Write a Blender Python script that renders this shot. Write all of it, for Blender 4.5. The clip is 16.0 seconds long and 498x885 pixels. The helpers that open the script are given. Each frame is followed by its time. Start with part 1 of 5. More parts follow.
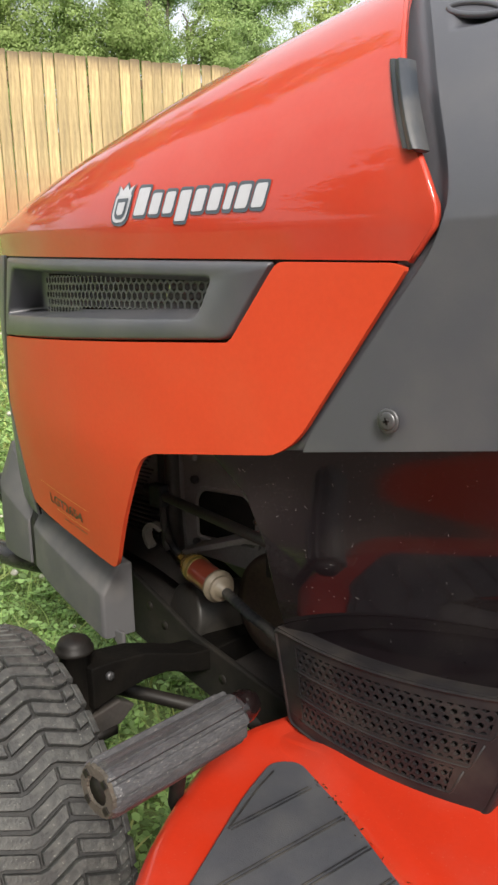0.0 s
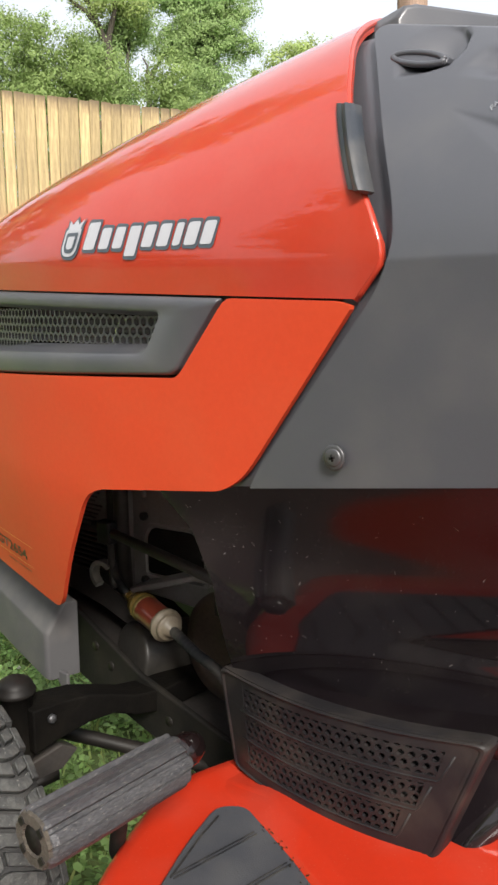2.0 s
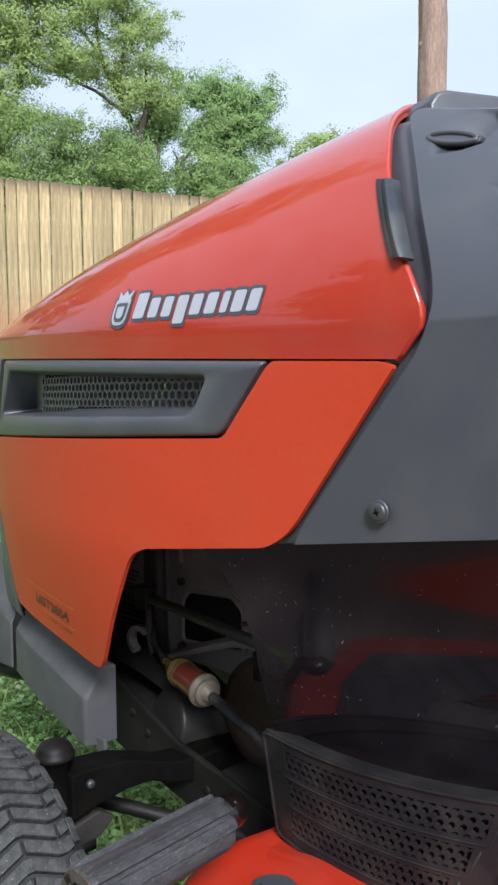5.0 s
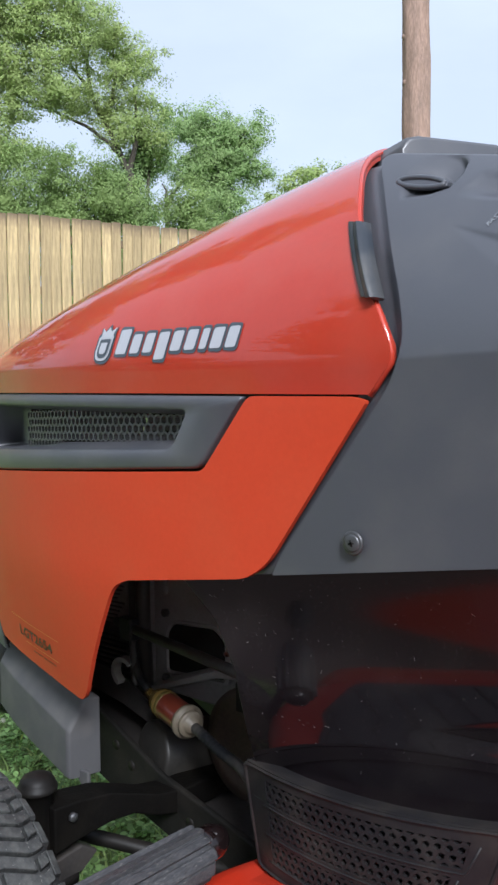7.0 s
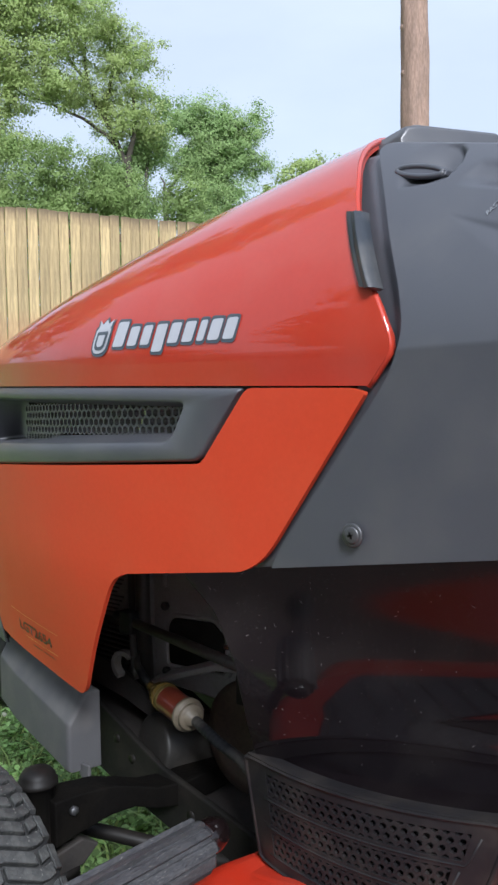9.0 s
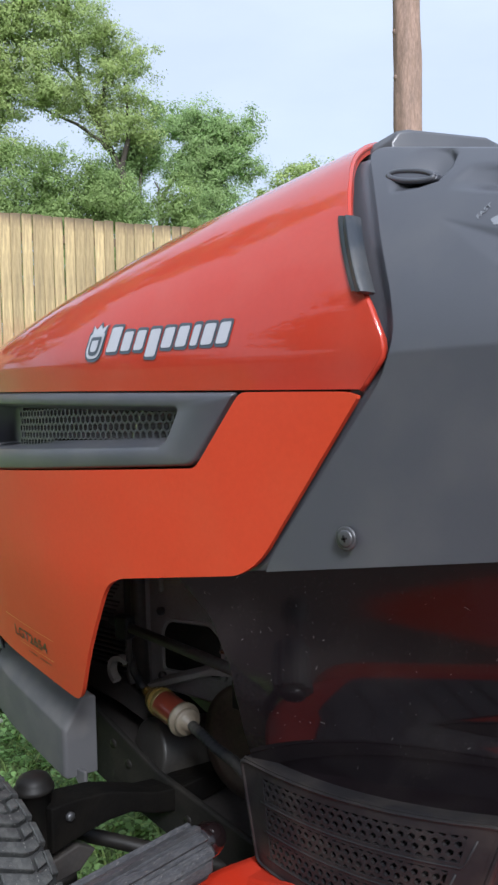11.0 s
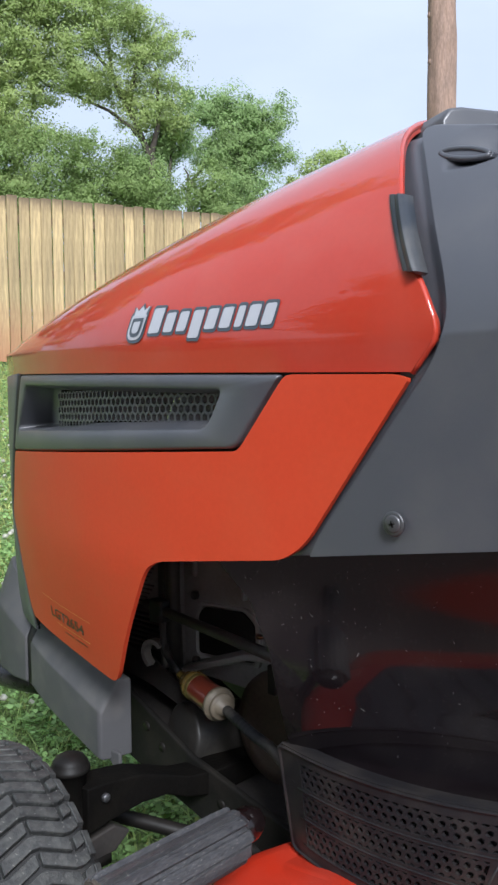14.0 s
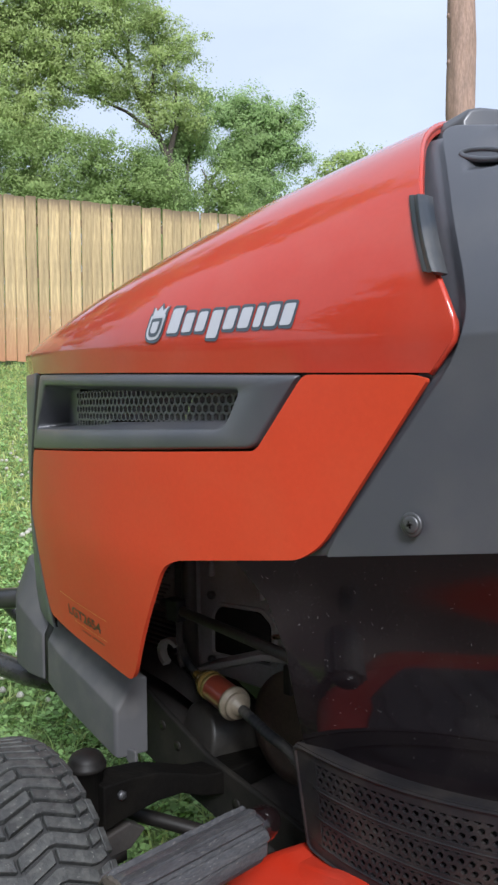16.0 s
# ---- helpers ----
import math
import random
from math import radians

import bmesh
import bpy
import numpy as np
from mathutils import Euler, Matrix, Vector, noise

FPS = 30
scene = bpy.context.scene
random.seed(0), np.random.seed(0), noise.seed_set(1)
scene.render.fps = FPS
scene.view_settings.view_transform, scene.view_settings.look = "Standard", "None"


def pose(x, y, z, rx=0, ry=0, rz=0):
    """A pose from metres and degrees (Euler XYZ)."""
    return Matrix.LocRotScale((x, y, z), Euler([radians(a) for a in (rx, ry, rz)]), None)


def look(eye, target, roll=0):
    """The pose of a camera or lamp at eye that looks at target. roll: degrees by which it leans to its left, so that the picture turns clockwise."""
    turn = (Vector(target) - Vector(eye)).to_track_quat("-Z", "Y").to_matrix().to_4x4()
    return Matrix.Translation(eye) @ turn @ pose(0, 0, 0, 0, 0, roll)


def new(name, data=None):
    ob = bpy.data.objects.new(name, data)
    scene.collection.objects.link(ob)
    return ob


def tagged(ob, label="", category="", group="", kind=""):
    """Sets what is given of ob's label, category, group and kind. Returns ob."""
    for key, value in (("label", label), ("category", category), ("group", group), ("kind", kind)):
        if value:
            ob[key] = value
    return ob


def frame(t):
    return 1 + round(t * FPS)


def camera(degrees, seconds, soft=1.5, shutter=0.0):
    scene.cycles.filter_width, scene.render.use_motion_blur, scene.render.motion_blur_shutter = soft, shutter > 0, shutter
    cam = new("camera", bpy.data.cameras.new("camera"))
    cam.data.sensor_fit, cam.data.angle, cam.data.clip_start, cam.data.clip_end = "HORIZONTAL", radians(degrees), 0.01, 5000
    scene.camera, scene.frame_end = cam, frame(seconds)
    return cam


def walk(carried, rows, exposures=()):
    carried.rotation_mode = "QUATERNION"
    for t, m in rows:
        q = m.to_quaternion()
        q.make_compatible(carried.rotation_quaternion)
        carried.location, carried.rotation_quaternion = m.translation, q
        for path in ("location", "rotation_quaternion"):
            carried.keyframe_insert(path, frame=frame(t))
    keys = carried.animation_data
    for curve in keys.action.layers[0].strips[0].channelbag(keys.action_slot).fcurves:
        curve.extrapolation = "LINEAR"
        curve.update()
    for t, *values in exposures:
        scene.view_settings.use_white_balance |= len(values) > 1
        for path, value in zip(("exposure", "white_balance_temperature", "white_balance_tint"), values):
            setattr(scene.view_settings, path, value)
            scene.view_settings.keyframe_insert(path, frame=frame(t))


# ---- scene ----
cam = camera(34.2, 16.0, soft=2.6)
PATH = [
    (0, (0.041, -0.007, 0.855), (-1.336, 1.383, 0.441), -1.5),
    (0.5, (0.048, -0.004, 0.854), (-1.322, 1.396, 0.451), -1.6),
    (1, (0.047, -0.006, 0.857), (-1.312, 1.405, 0.457), -0.9),
    (1.5, (0.047, -0.014, 0.859), (-1.29, 1.428, 0.497), -0.3),
    (2, (0.044, 0.001, 0.852), (-1.263, 1.479, 0.529), -0.4),
    (2.5, (0.043, -0.003, 0.842), (-1.266, 1.476, 0.526), 1.1),
    (3, (0.037, -0.016, 0.829), (-1.267, 1.479, 0.57), 1.7),
    (3.5, (0.044, -0.01, 0.829), (-1.298, 1.459, 0.623), 2.1),
    (4, (0.047, -0.028, 0.831), (-1.339, 1.404, 0.661), 1.3),
    (4.2, (0.046, -0.027, 0.832), (-1.333, 1.412, 0.668), 0.6),
    (6.5, (0.062, -0.037, 0.843), (-1.296, 1.43, 0.77), -0.7),
    (7, (0.068, -0.036, 0.841), (-1.282, 1.438, 0.782), -0.8),
    (7.5, (0.067, -0.036, 0.841), (-1.278, 1.444, 0.784), -0.9),
    (8, (0.07, -0.035, 0.84), (-1.271, 1.448, 0.776), -1.1),
    (8.5, (0.067, -0.037, 0.841), (-1.277, 1.443, 0.774), -1.0),
    (9, (0.066, -0.032, 0.84), (-1.284, 1.442, 0.764), -1.1),
    (11.5, (0.069, -0.032, 0.84), (-1.272, 1.45, 0.775), -1.5),
    (12, (0.068, -0.029, 0.839), (-1.273, 1.453, 0.772), -1.5),
    (12.5, (0.066, -0.031, 0.841), (-1.278, 1.449, 0.774), -1.2),
    (13, (0.055, -0.028, 0.84), (-1.299, 1.442, 0.762), -1.1),
    (13.5, (0.052, -0.033, 0.839), (-1.315, 1.425, 0.754), -1.0),
    (14, (0.049, -0.037, 0.835), (-1.339, 1.4, 0.741), -0.8),
    (14.5, (0.048, -0.042, 0.836), (-1.36, 1.375, 0.741), -0.6),
    (15, (0.043, -0.037, 0.833), (-1.374, 1.371, 0.735), -0.5),
    (15.5, (0.041, -0.035, 0.834), (-1.377, 1.371, 0.737), -0.4),
    (16, (0.049, -0.04, 0.834), (-1.367, 1.37, 0.743), -0.5),
]
EXPOSURE = [(0.0, 1.0, 6700, 11), (3.0, 0.95, 6400, 11), (4.2, 0.8, 5700, 11), (6.5, 0.67, 5650, 11), (12.5, 0.64, 5650, 11), (16.0, 0.65, 5750, 11)]
walk(cam, [(t, look(eye, target, roll)) for t, eye, target, roll in PATH], EXPOSURE)

# ---- world and sun ----
SUN_AZ, SUN_EL = math.atan2(-0.53, 0.77), radians(38)
world = bpy.data.worlds.new("sky")
scene.world = world
world.use_nodes = True
wt = world.node_tree
sky = wt.nodes.new("ShaderNodeTexSky")
sky.sky_type = "NISHITA"
sky.sun_disc = False
sky.sun_elevation = SUN_EL
sky.sun_rotation = radians(90) - SUN_AZ
sky.air_density, sky.dust_density, sky.ozone_density = 1.0, 4.0, 1.0
wtc = wt.nodes.new("ShaderNodeTexCoord")
wmap = wt.nodes.new("ShaderNodeMapping")
wmap.inputs["Scale"].default_value = (1.0, 1.0, 2.6)
wn = wt.nodes.new("ShaderNodeTexNoise")
wn.inputs["Scale"].default_value = 2.2
wn.inputs["Detail"].default_value = 6.0
wr = wt.nodes.new("ShaderNodeValToRGB")
wr.color_ramp.elements[0].position, wr.color_ramp.elements[1].position = 0.42, 0.72
wr.color_ramp.elements[0].color = (0.68, 0.68, 0.68, 1)
wr.color_ramp.elements[1].color = (0.86, 0.86, 0.86, 1)
wmix = wt.nodes.new("ShaderNodeMix")
wmix.data_type = "RGBA"
wmix.inputs["B"].default_value = (6.5, 6.75, 7.1, 1)
wt.links.new(wtc.outputs["Generated"], wmap.inputs["Vector"])
wt.links.new(wmap.outputs["Vector"], wn.inputs["Vector"])
wt.links.new(wn.outputs["Fac"], wr.inputs["Fac"])
wt.links.new(wr.outputs["Color"], wmix.inputs["Factor"])
wt.links.new(sky.outputs["Color"], wmix.inputs["A"])
wt.links.new(wmix.outputs["Result"], wt.nodes["Background"].inputs["Color"])
wt.nodes["Background"].inputs["Strength"].default_value = 0.1
sun = new("sun", bpy.data.lights.new("sun", "SUN"))
sun.data.energy, sun.data.angle, sun.data.color = 3.1, radians(16), (1.0, 0.965, 0.91)
sun_way = Vector((math.cos(SUN_AZ) * math.cos(SUN_EL), math.sin(SUN_AZ) * math.cos(SUN_EL), math.sin(SUN_EL)))
sun.matrix_world = look(sun_way * 30, (0, 0, 0))


# ---- materials ----
def material(name, colour, rough=0.5, metal=0.0, vary=0.12, fine=180.0, coarse=9.0, bump=0.0, bump_scale=300.0,
             coat=0.0, dust=0.0, dust_colour=(0.42, 0.38, 0.31), speck=0.0, stretch=(1, 1, 1), random_piece=0.0, rough_vary=0.12,
             spec=0.5, coat_ior=1.5, coat_rough=0.025):
    """A surface with variation at two scales, optional dust, specks and relief."""
    m = bpy.data.materials.new(name)
    m.use_nodes = True
    nt = m.node_tree
    n, link = nt.nodes, nt.links.new
    bsdf = n["Principled BSDF"]
    bsdf.inputs["Metallic"].default_value = metal
    bsdf.inputs["IOR"].default_value = 1.5
    bsdf.inputs["Coat Weight"].default_value = coat
    bsdf.inputs["Coat IOR"].default_value = coat_ior
    bsdf.inputs["Specular IOR Level"].default_value = spec
    bsdf.inputs["Coat Roughness"].default_value = coat_rough
    tc = n.new("ShaderNodeTexCoord")
    mp = n.new("ShaderNodeMapping")
    mp.inputs["Scale"].default_value = stretch
    link(tc.outputs["Object"], mp.inputs["Vector"])

    def noise_at(scale, detail=4.0):
        t = n.new("ShaderNodeTexNoise")
        t.inputs["Scale"].default_value = scale
        t.inputs["Detail"].default_value = detail
        link(mp.outputs["Vector"], t.inputs["Vector"])
        return t.outputs["Fac"]

    a, b = noise_at(coarse), noise_at(fine)
    add = n.new("ShaderNodeMath")
    add.operation = "ADD"
    link(a, add.inputs[0]), link(b, add.inputs[1])
    rng = n.new("ShaderNodeMapRange")
    rng.inputs["From Min"].default_value, rng.inputs["From Max"].default_value = 0.6, 1.4
    rng.inputs["To Min"].default_value, rng.inputs["To Max"].default_value = 1.0 - vary, 1.0 + vary
    link(add.outputs[0], rng.inputs["Value"])
    value = rng.outputs["Result"]
    if random_piece:
        info = n.new("ShaderNodeObjectInfo")
        r2 = n.new("ShaderNodeMapRange")
        r2.inputs["To Min"].default_value, r2.inputs["To Max"].default_value = 1.0 - random_piece, 1.0 + random_piece
        link(info.outputs["Random"], r2.inputs["Value"])
        mul = n.new("ShaderNodeMath")
        mul.operation = "MULTIPLY"
        link(value, mul.inputs[0]), link(r2.outputs["Result"], mul.inputs[1])
        value = mul.outputs[0]
    hsv = n.new("ShaderNodeHueSaturation")
    hsv.inputs["Color"].default_value = (*colour, 1)
    link(value, hsv.inputs["Value"])
    col = hsv.outputs["Color"]
    for amount, scale, lo, hi in ((dust, coarse * 2.3, 0.45, 0.75), (speck, 420.0, 0.70, 0.74)):
        if amount:
            ramp = n.new("ShaderNodeMapRange")
            ramp.inputs["From Min"].default_value, ramp.inputs["From Max"].default_value = lo, hi
            ramp.inputs["To Max"].default_value = amount
            link(noise_at(scale, 6.0 if amount == dust else 1.0), ramp.inputs["Value"])
            mix = n.new("ShaderNodeMix")
            mix.data_type = "RGBA"
            mix.inputs["B"].default_value = (*dust_colour, 1)
            link(ramp.outputs["Result"], mix.inputs["Factor"])
            link(col, mix.inputs["A"])
            col = mix.outputs["Result"]
    link(col, bsdf.inputs["Base Color"])
    rr = n.new("ShaderNodeMapRange")
    rr.inputs["From Min"].default_value, rr.inputs["From Max"].default_value = 0.3, 0.7
    rr.inputs["To Min"].default_value, rr.inputs["To Max"].default_value = max(0.02, rough - rough_vary * rough), min(1, rough + rough_vary * rough)
    link(a, rr.inputs["Value"])
    link(rr.outputs["Result"], bsdf.inputs["Roughness"])
    if bump:
        bp = n.new("ShaderNodeBump")
        bp.inputs["Strength"].default_value = bump
        bp.inputs["Distance"].default_value = 0.002
        link(noise_at(bump_scale, 3.0), bp.inputs["Height"])
        link(bp.outputs["Normal"], bsdf.inputs["Normal"])
    return m


ORANGE = material("orange_paint", (0.41, 0.036, 0.016), 0.42, vary=0.05, spec=0.15, coat_ior=1.5, coat=1.0, dust=0.05, speck=0.05, coarse=5, bump=0.015, bump_scale=900)
FOOT_ORANGE = material("footrest_paint", (0.40, 0.024, 0.008), 0.4, vary=0.05, spec=0.15, coat_ior=1.42, coat=0.8, dust=0.04, speck=0.08, coarse=5, bump=0.01, bump_scale=900)
ORANGE_DULL = material("dusty_orange_paint", (0.475, 0.051, 0.018), 0.5, vary=0.06, spec=0.12, coat_ior=1.33, coat=0.28, coat_rough=0.13, dust=0.08, speck=0.12, coarse=5, bump=0.006, bump_scale=900, dust_colour=(0.36, 0.14, 0.06))
GREY = material("grey_plastic", (0.055, 0.057, 0.066), 0.40, spec=0.95, vary=0.06, coarse=6, fine=600, bump=0.05, bump_scale=1400, dust=0.06)
BUMPER_GREY = material("textured_bumper_plastic", (0.068, 0.067, 0.069), 0.6, spec=0.3, vary=0.07, coarse=9, fine=700, bump=0.12, bump_scale=1300, dust=0.08)
BLACK_GLOSS = material("glossy_black_panel", (0.008, 0.006, 0.007), 0.075, spec=0.50, vary=0.2, speck=0.03, dust=0.02, coarse=7, rough_vary=0.25)
BLACK_GRILLE = material("black_grille_plastic", (0.013, 0.012, 0.013), 0.5, spec=0.3, vary=0.2, dust=0.15, bump=0.1, dust_colour=(0.16, 0.13, 0.10))
RUBBER_MAT = material("grey_rubber_mat", (0.048, 0.050, 0.057), 0.5, vary=0.12, speck=0.15, dust=0.15, bump=0.2, bump_scale=700, dust_colour=(0.2, 0.19, 0.17))
TYRE = material("tyre_rubber", (0.020, 0.020, 0.020), 0.75, vary=0.2, coarse=14, dust=0.08, bump=0.35, bump_scale=420, dust_colour=(0.22, 0.20, 0.17))
TREAD = material("tread_rubber", (0.031, 0.032, 0.031), 0.68, vary=0.38, coarse=45, fine=260, dust=0.28, speck=0.8, bump=0.5, bump_scale=300, dust_colour=(0.170, 0.172, 0.152), random_piece=0.25)
STEEL_BLACK = material("black_painted_steel", (0.0085, 0.0075, 0.0065), 0.55, spec=0.22, vary=0.3, dust=0.08, bump=0.06, dust_colour=(0.12, 0.10, 0.08))
CAST_BLACK = material("black_casting", (0.0050, 0.0045, 0.004), 0.7, spec=0.05, vary=0.4, dust=0.1, bump=0.4, bump_scale=160, dust_colour=(0.05, 0.042, 0.03))
RAIL = material("dusty_frame_paint", (0.009, 0.0085, 0.0075), 0.65, spec=0.15, vary=0.4, dust=0.3, bump=0.2, dust_colour=(0.04, 0.034, 0.026))
ENGINE = material("cast_aluminium", (0.25, 0.235, 0.225), 0.5, 0.1, vary=0.15, dust=0.25, bump=0.3, bump_scale=500, dust_colour=(0.10, 0.09, 0.075))
PEDAL = material("worn_pedal_rubber", (0.042, 0.042, 0.045), 0.42, vary=0.42, coarse=110, fine=420, stretch=(2, 0.6, 2), dust=0.2, speck=0.9, bump=0.55, bump_scale=320, dust_colour=(0.17, 0.16, 0.14))
GUARD = material("glossy_black_tube", (0.012, 0.012, 0.013), 0.28, spec=0.5, vary=0.2, dust=0.08, bump=0.03)
OILCAN = material("dusty_black_canister", (0.030, 0.028, 0.025), 0.45, spec=0.35, vary=0.3, dust=0.35, dust_colour=(0.07, 0.06, 0.048))
BAY_DARK = material("dusty_engine_black", (0.032, 0.029, 0.027), 0.5, spec=0.35, vary=0.35, dust=0.4, bump=0.1, dust_colour=(0.075, 0.062, 0.05))
BAY_BROWN = material("rusty_brown_pulley", (0.050, 0.033, 0.024), 0.5, 0.2, vary=0.4, dust=0.4, bump=0.2, dust_colour=(0.10, 0.075, 0.055))
DIRT = material("caked_dirt", (0.055, 0.046, 0.035), 0.9, vary=0.4, coarse=120, fine=500, bump=0.9, bump_scale=350)
FILTER_BAND = material("olive_clamp_band", (0.11, 0.085, 0.022), 0.4, vary=0.2)
CHROME = material("zinc_screw", (0.11, 0.11, 0.113), 0.45, 0.7, vary=0.15, dust=0.2, dust_colour=(0.12, 0.1, 0.08))
BEIGE = material("aged_nylon", (0.155, 0.13, 0.092), 0.5, vary=0.15, coarse=60, dust=0.35, dust_colour=(0.13, 0.10, 0.07))
CLAMP = material("pale_clamp_plastic", (0.24, 0.23, 0.21), 0.45, vary=0.15, dust=0.2)
FILTER_RED = material("filter_element", (0.13, 0.026, 0.014), 0.3, vary=0.35, fine=400, stretch=(1, 1, 4), coat=0.5)
BRASS = material("amber_filter_bowl", (0.13, 0.085, 0.022), 0.25, vary=0.15, coat=0.5)
CLIP_RUBBER = material("grey_rubber_clip", (0.024, 0.029, 0.037), 0.36, vary=0.1, dust=0.15, bump=0.08, bump_scale=900)
HOSE = material("black_hose_rubber", (0.011, 0.0115, 0.013), 0.55, spec=0.2, vary=0.15, dust=0.15)
WHITE = material("white_decal", (0.42, 0.43, 0.46), 0.35, vary=0.03)
PLATE_GREY = material("grey_label_plate", (0.12, 0.115, 0.108), 0.5, vary=0.3, dust=0.3)
PRINT = material("faded_white_print", (0.22, 0.23, 0.25), 0.5, vary=0.1)
SCUFF = material("pale_scuff", (0.20, 0.19, 0.185), 0.6, vary=0.3)
DECAL_DARK = material("dark_decal", (0.06, 0.075, 0.09), 0.35, vary=0.05)
LABEL_DARK = material("model_label_print", (0.045, 0.020, 0.010), 0.45, vary=0.05)
LABEL_GOLD = material("gold_label_line", (0.55, 0.22, 0.03), 0.4, vary=0.05)
RED_CAP = material("red_pedal_tip", (0.007, 0.004, 0.004), 0.12, vary=0.1)
FENCE_WOOD = material("weathered_pine", (0.42, 0.315, 0.165), 0.8, vary=0.5, coarse=4, fine=30, stretch=(7, 7, 0.35), dust=0.65, bump=0.3, bump_scale=60, dust_colour=(0.20, 0.14, 0.08), random_piece=0.25)


def clay_splash(m):
    """Red clay washed up on the foot of the boards, grey weather on their tops."""
    n, link = m.node_tree.nodes, m.node_tree.links.new
    bsdf = n["Principled BSDF"]
    source = bsdf.inputs["Base Color"].links[0].from_socket
    tc, sep = n.new("ShaderNodeTexCoord"), n.new("ShaderNodeSeparateXYZ")
    link(tc.outputs["Object"], sep.inputs[0])
    tn = n.new("ShaderNodeTexNoise")
    tn.inputs["Scale"].default_value = 5.0
    link(tc.outputs["Object"], tn.inputs["Vector"])
    for lo, hi, amount, colour in ((0.75, 0.0, 0.75, (0.36, 0.15, 0.075)), (1.73, 1.84, 0.85, (0.12, 0.085, 0.055))):
        mm = n.new("ShaderNodeMapRange")
        mm.inputs["From Min"].default_value, mm.inputs["From Max"].default_value, mm.inputs["To Max"].default_value = lo, hi, amount
        add = n.new("ShaderNodeMath")
        add.operation = "MULTIPLY_ADD"
        add.inputs[1].default_value = 0.35
        link(tn.outputs["Fac"], add.inputs[0]), link(sep.outputs["Z"], add.inputs[2])
        sub = n.new("ShaderNodeMath")
        sub.operation = "SUBTRACT"
        sub.inputs[1].default_value = 0.17
        link(add.outputs[0], sub.inputs[0])
        link(sub.outputs[0], mm.inputs["Value"])
        mix = n.new("ShaderNodeMix")
        mix.data_type = "RGBA"
        mix.inputs["B"].default_value = (*colour, 1)
        link(mm.outputs["Result"], mix.inputs["Factor"])
        link(source, mix.inputs["A"])
        source = mix.outputs["Result"]
    link(source, bsdf.inputs["Base Color"])


clay_splash(FENCE_WOOD)
BARK = material("bark", (0.085, 0.072, 0.058), 0.9, vary=0.3, coarse=4, fine=30, bump=0.6, bump_scale=25)
POLE_WOOD = material("bare_trunk_wood", (0.29, 0.195, 0.15), 0.85, vary=0.45, coarse=5, fine=28, stretch=(2.5, 2.5, 0.6), dust=0.6, bump=0.8, bump_scale=22, dust_colour=(0.2, 0.13, 0.09))


def leaf_material(name, colour, spread=0.35, rough=0.5):
    m = bpy.data.materials.new(name)
    m.use_nodes = True
    n, link = m.node_tree.nodes, m.node_tree.links.new
    bsdf = n["Principled BSDF"]
    geo = n.new("ShaderNodeNewGeometry")
    rng = n.new("ShaderNodeMapRange")
    rng.inputs["To Min"].default_value, rng.inputs["To Max"].default_value = 1 - spread, 1 + spread
    link(geo.outputs["Random Per Island"], rng.inputs["Value"])
    h = n.new("ShaderNodeHueSaturation")
    h.inputs["Color"].default_value = (*colour, 1)
    link(rng.outputs["Result"], h.inputs["Value"])
    hue = n.new("ShaderNodeMapRange")
    hue.inputs["To Min"].default_value, hue.inputs["To Max"].default_value = 0.485, 0.515
    tn = n.new("ShaderNodeTexNoise")
    tn.inputs["Scale"].default_value = 1.3
    tcc = n.new("ShaderNodeTexCoord")
    link(tcc.outputs["Object"], tn.inputs["Vector"])
    link(tn.outputs["Fac"], hue.inputs["Value"])
    link(hue.outputs["Result"], h.inputs["Hue"])
    link(h.outputs["Color"], bsdf.inputs["Base Color"])
    bsdf.inputs["Roughness"].default_value = rough
    bsdf.inputs["Specular IOR Level"].default_value = 0.2
    tr = n.new("ShaderNodeBsdfTranslucent")
    link(h.outputs["Color"], tr.inputs["Color"])
    mx = n.new("ShaderNodeMixShader")
    mx.inputs[0].default_value = 0.45
    link(bsdf.outputs[0], mx.inputs[1]), link(tr.outputs[0], mx.inputs[2])
    link(mx.outputs[0], n["Material Output"].inputs["Surface"])
    return m


LEAF = leaf_material("tree_leaf", (0.40, 0.49, 0.19), 0.12, 0.8)
LEAF_COOL = leaf_material("cool_green_leaf", (0.33, 0.45, 0.19), 0.12, 0.8)
# Darker copy of the tree leaf; the shade is in its colour.
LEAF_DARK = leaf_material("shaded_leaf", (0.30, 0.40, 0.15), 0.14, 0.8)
CLOVER = leaf_material("clover_leaf", (0.31, 0.46, 0.17), 0.5)
BLADE = leaf_material("grass_blade", (0.32, 0.41, 0.15), 0.4)
# Yellower blades, also lightened to stand for sun on the open lawn.
BLADE_SUNLIT = leaf_material("sunlit_yellow_blade", (0.52, 0.56, 0.21), 0.3)
BLADE_DRY = leaf_material("dry_clipping", (0.030, 0.024, 0.012), 0.5)
FLOWER = leaf_material("clover_flower", (0.65, 0.62, 0.55), 0.15)
LAWN = material("lawn_soil", (0.125, 0.175, 0.060), 0.95, vary=0.35, coarse=1.2, fine=60, bump=0.8, bump_scale=80, dust=0.3, dust_colour=(0.20, 0.20, 0.075))


# ---- building helpers ----
def smooth(me):
    for p in me.polygons:
        p.use_smooth = True


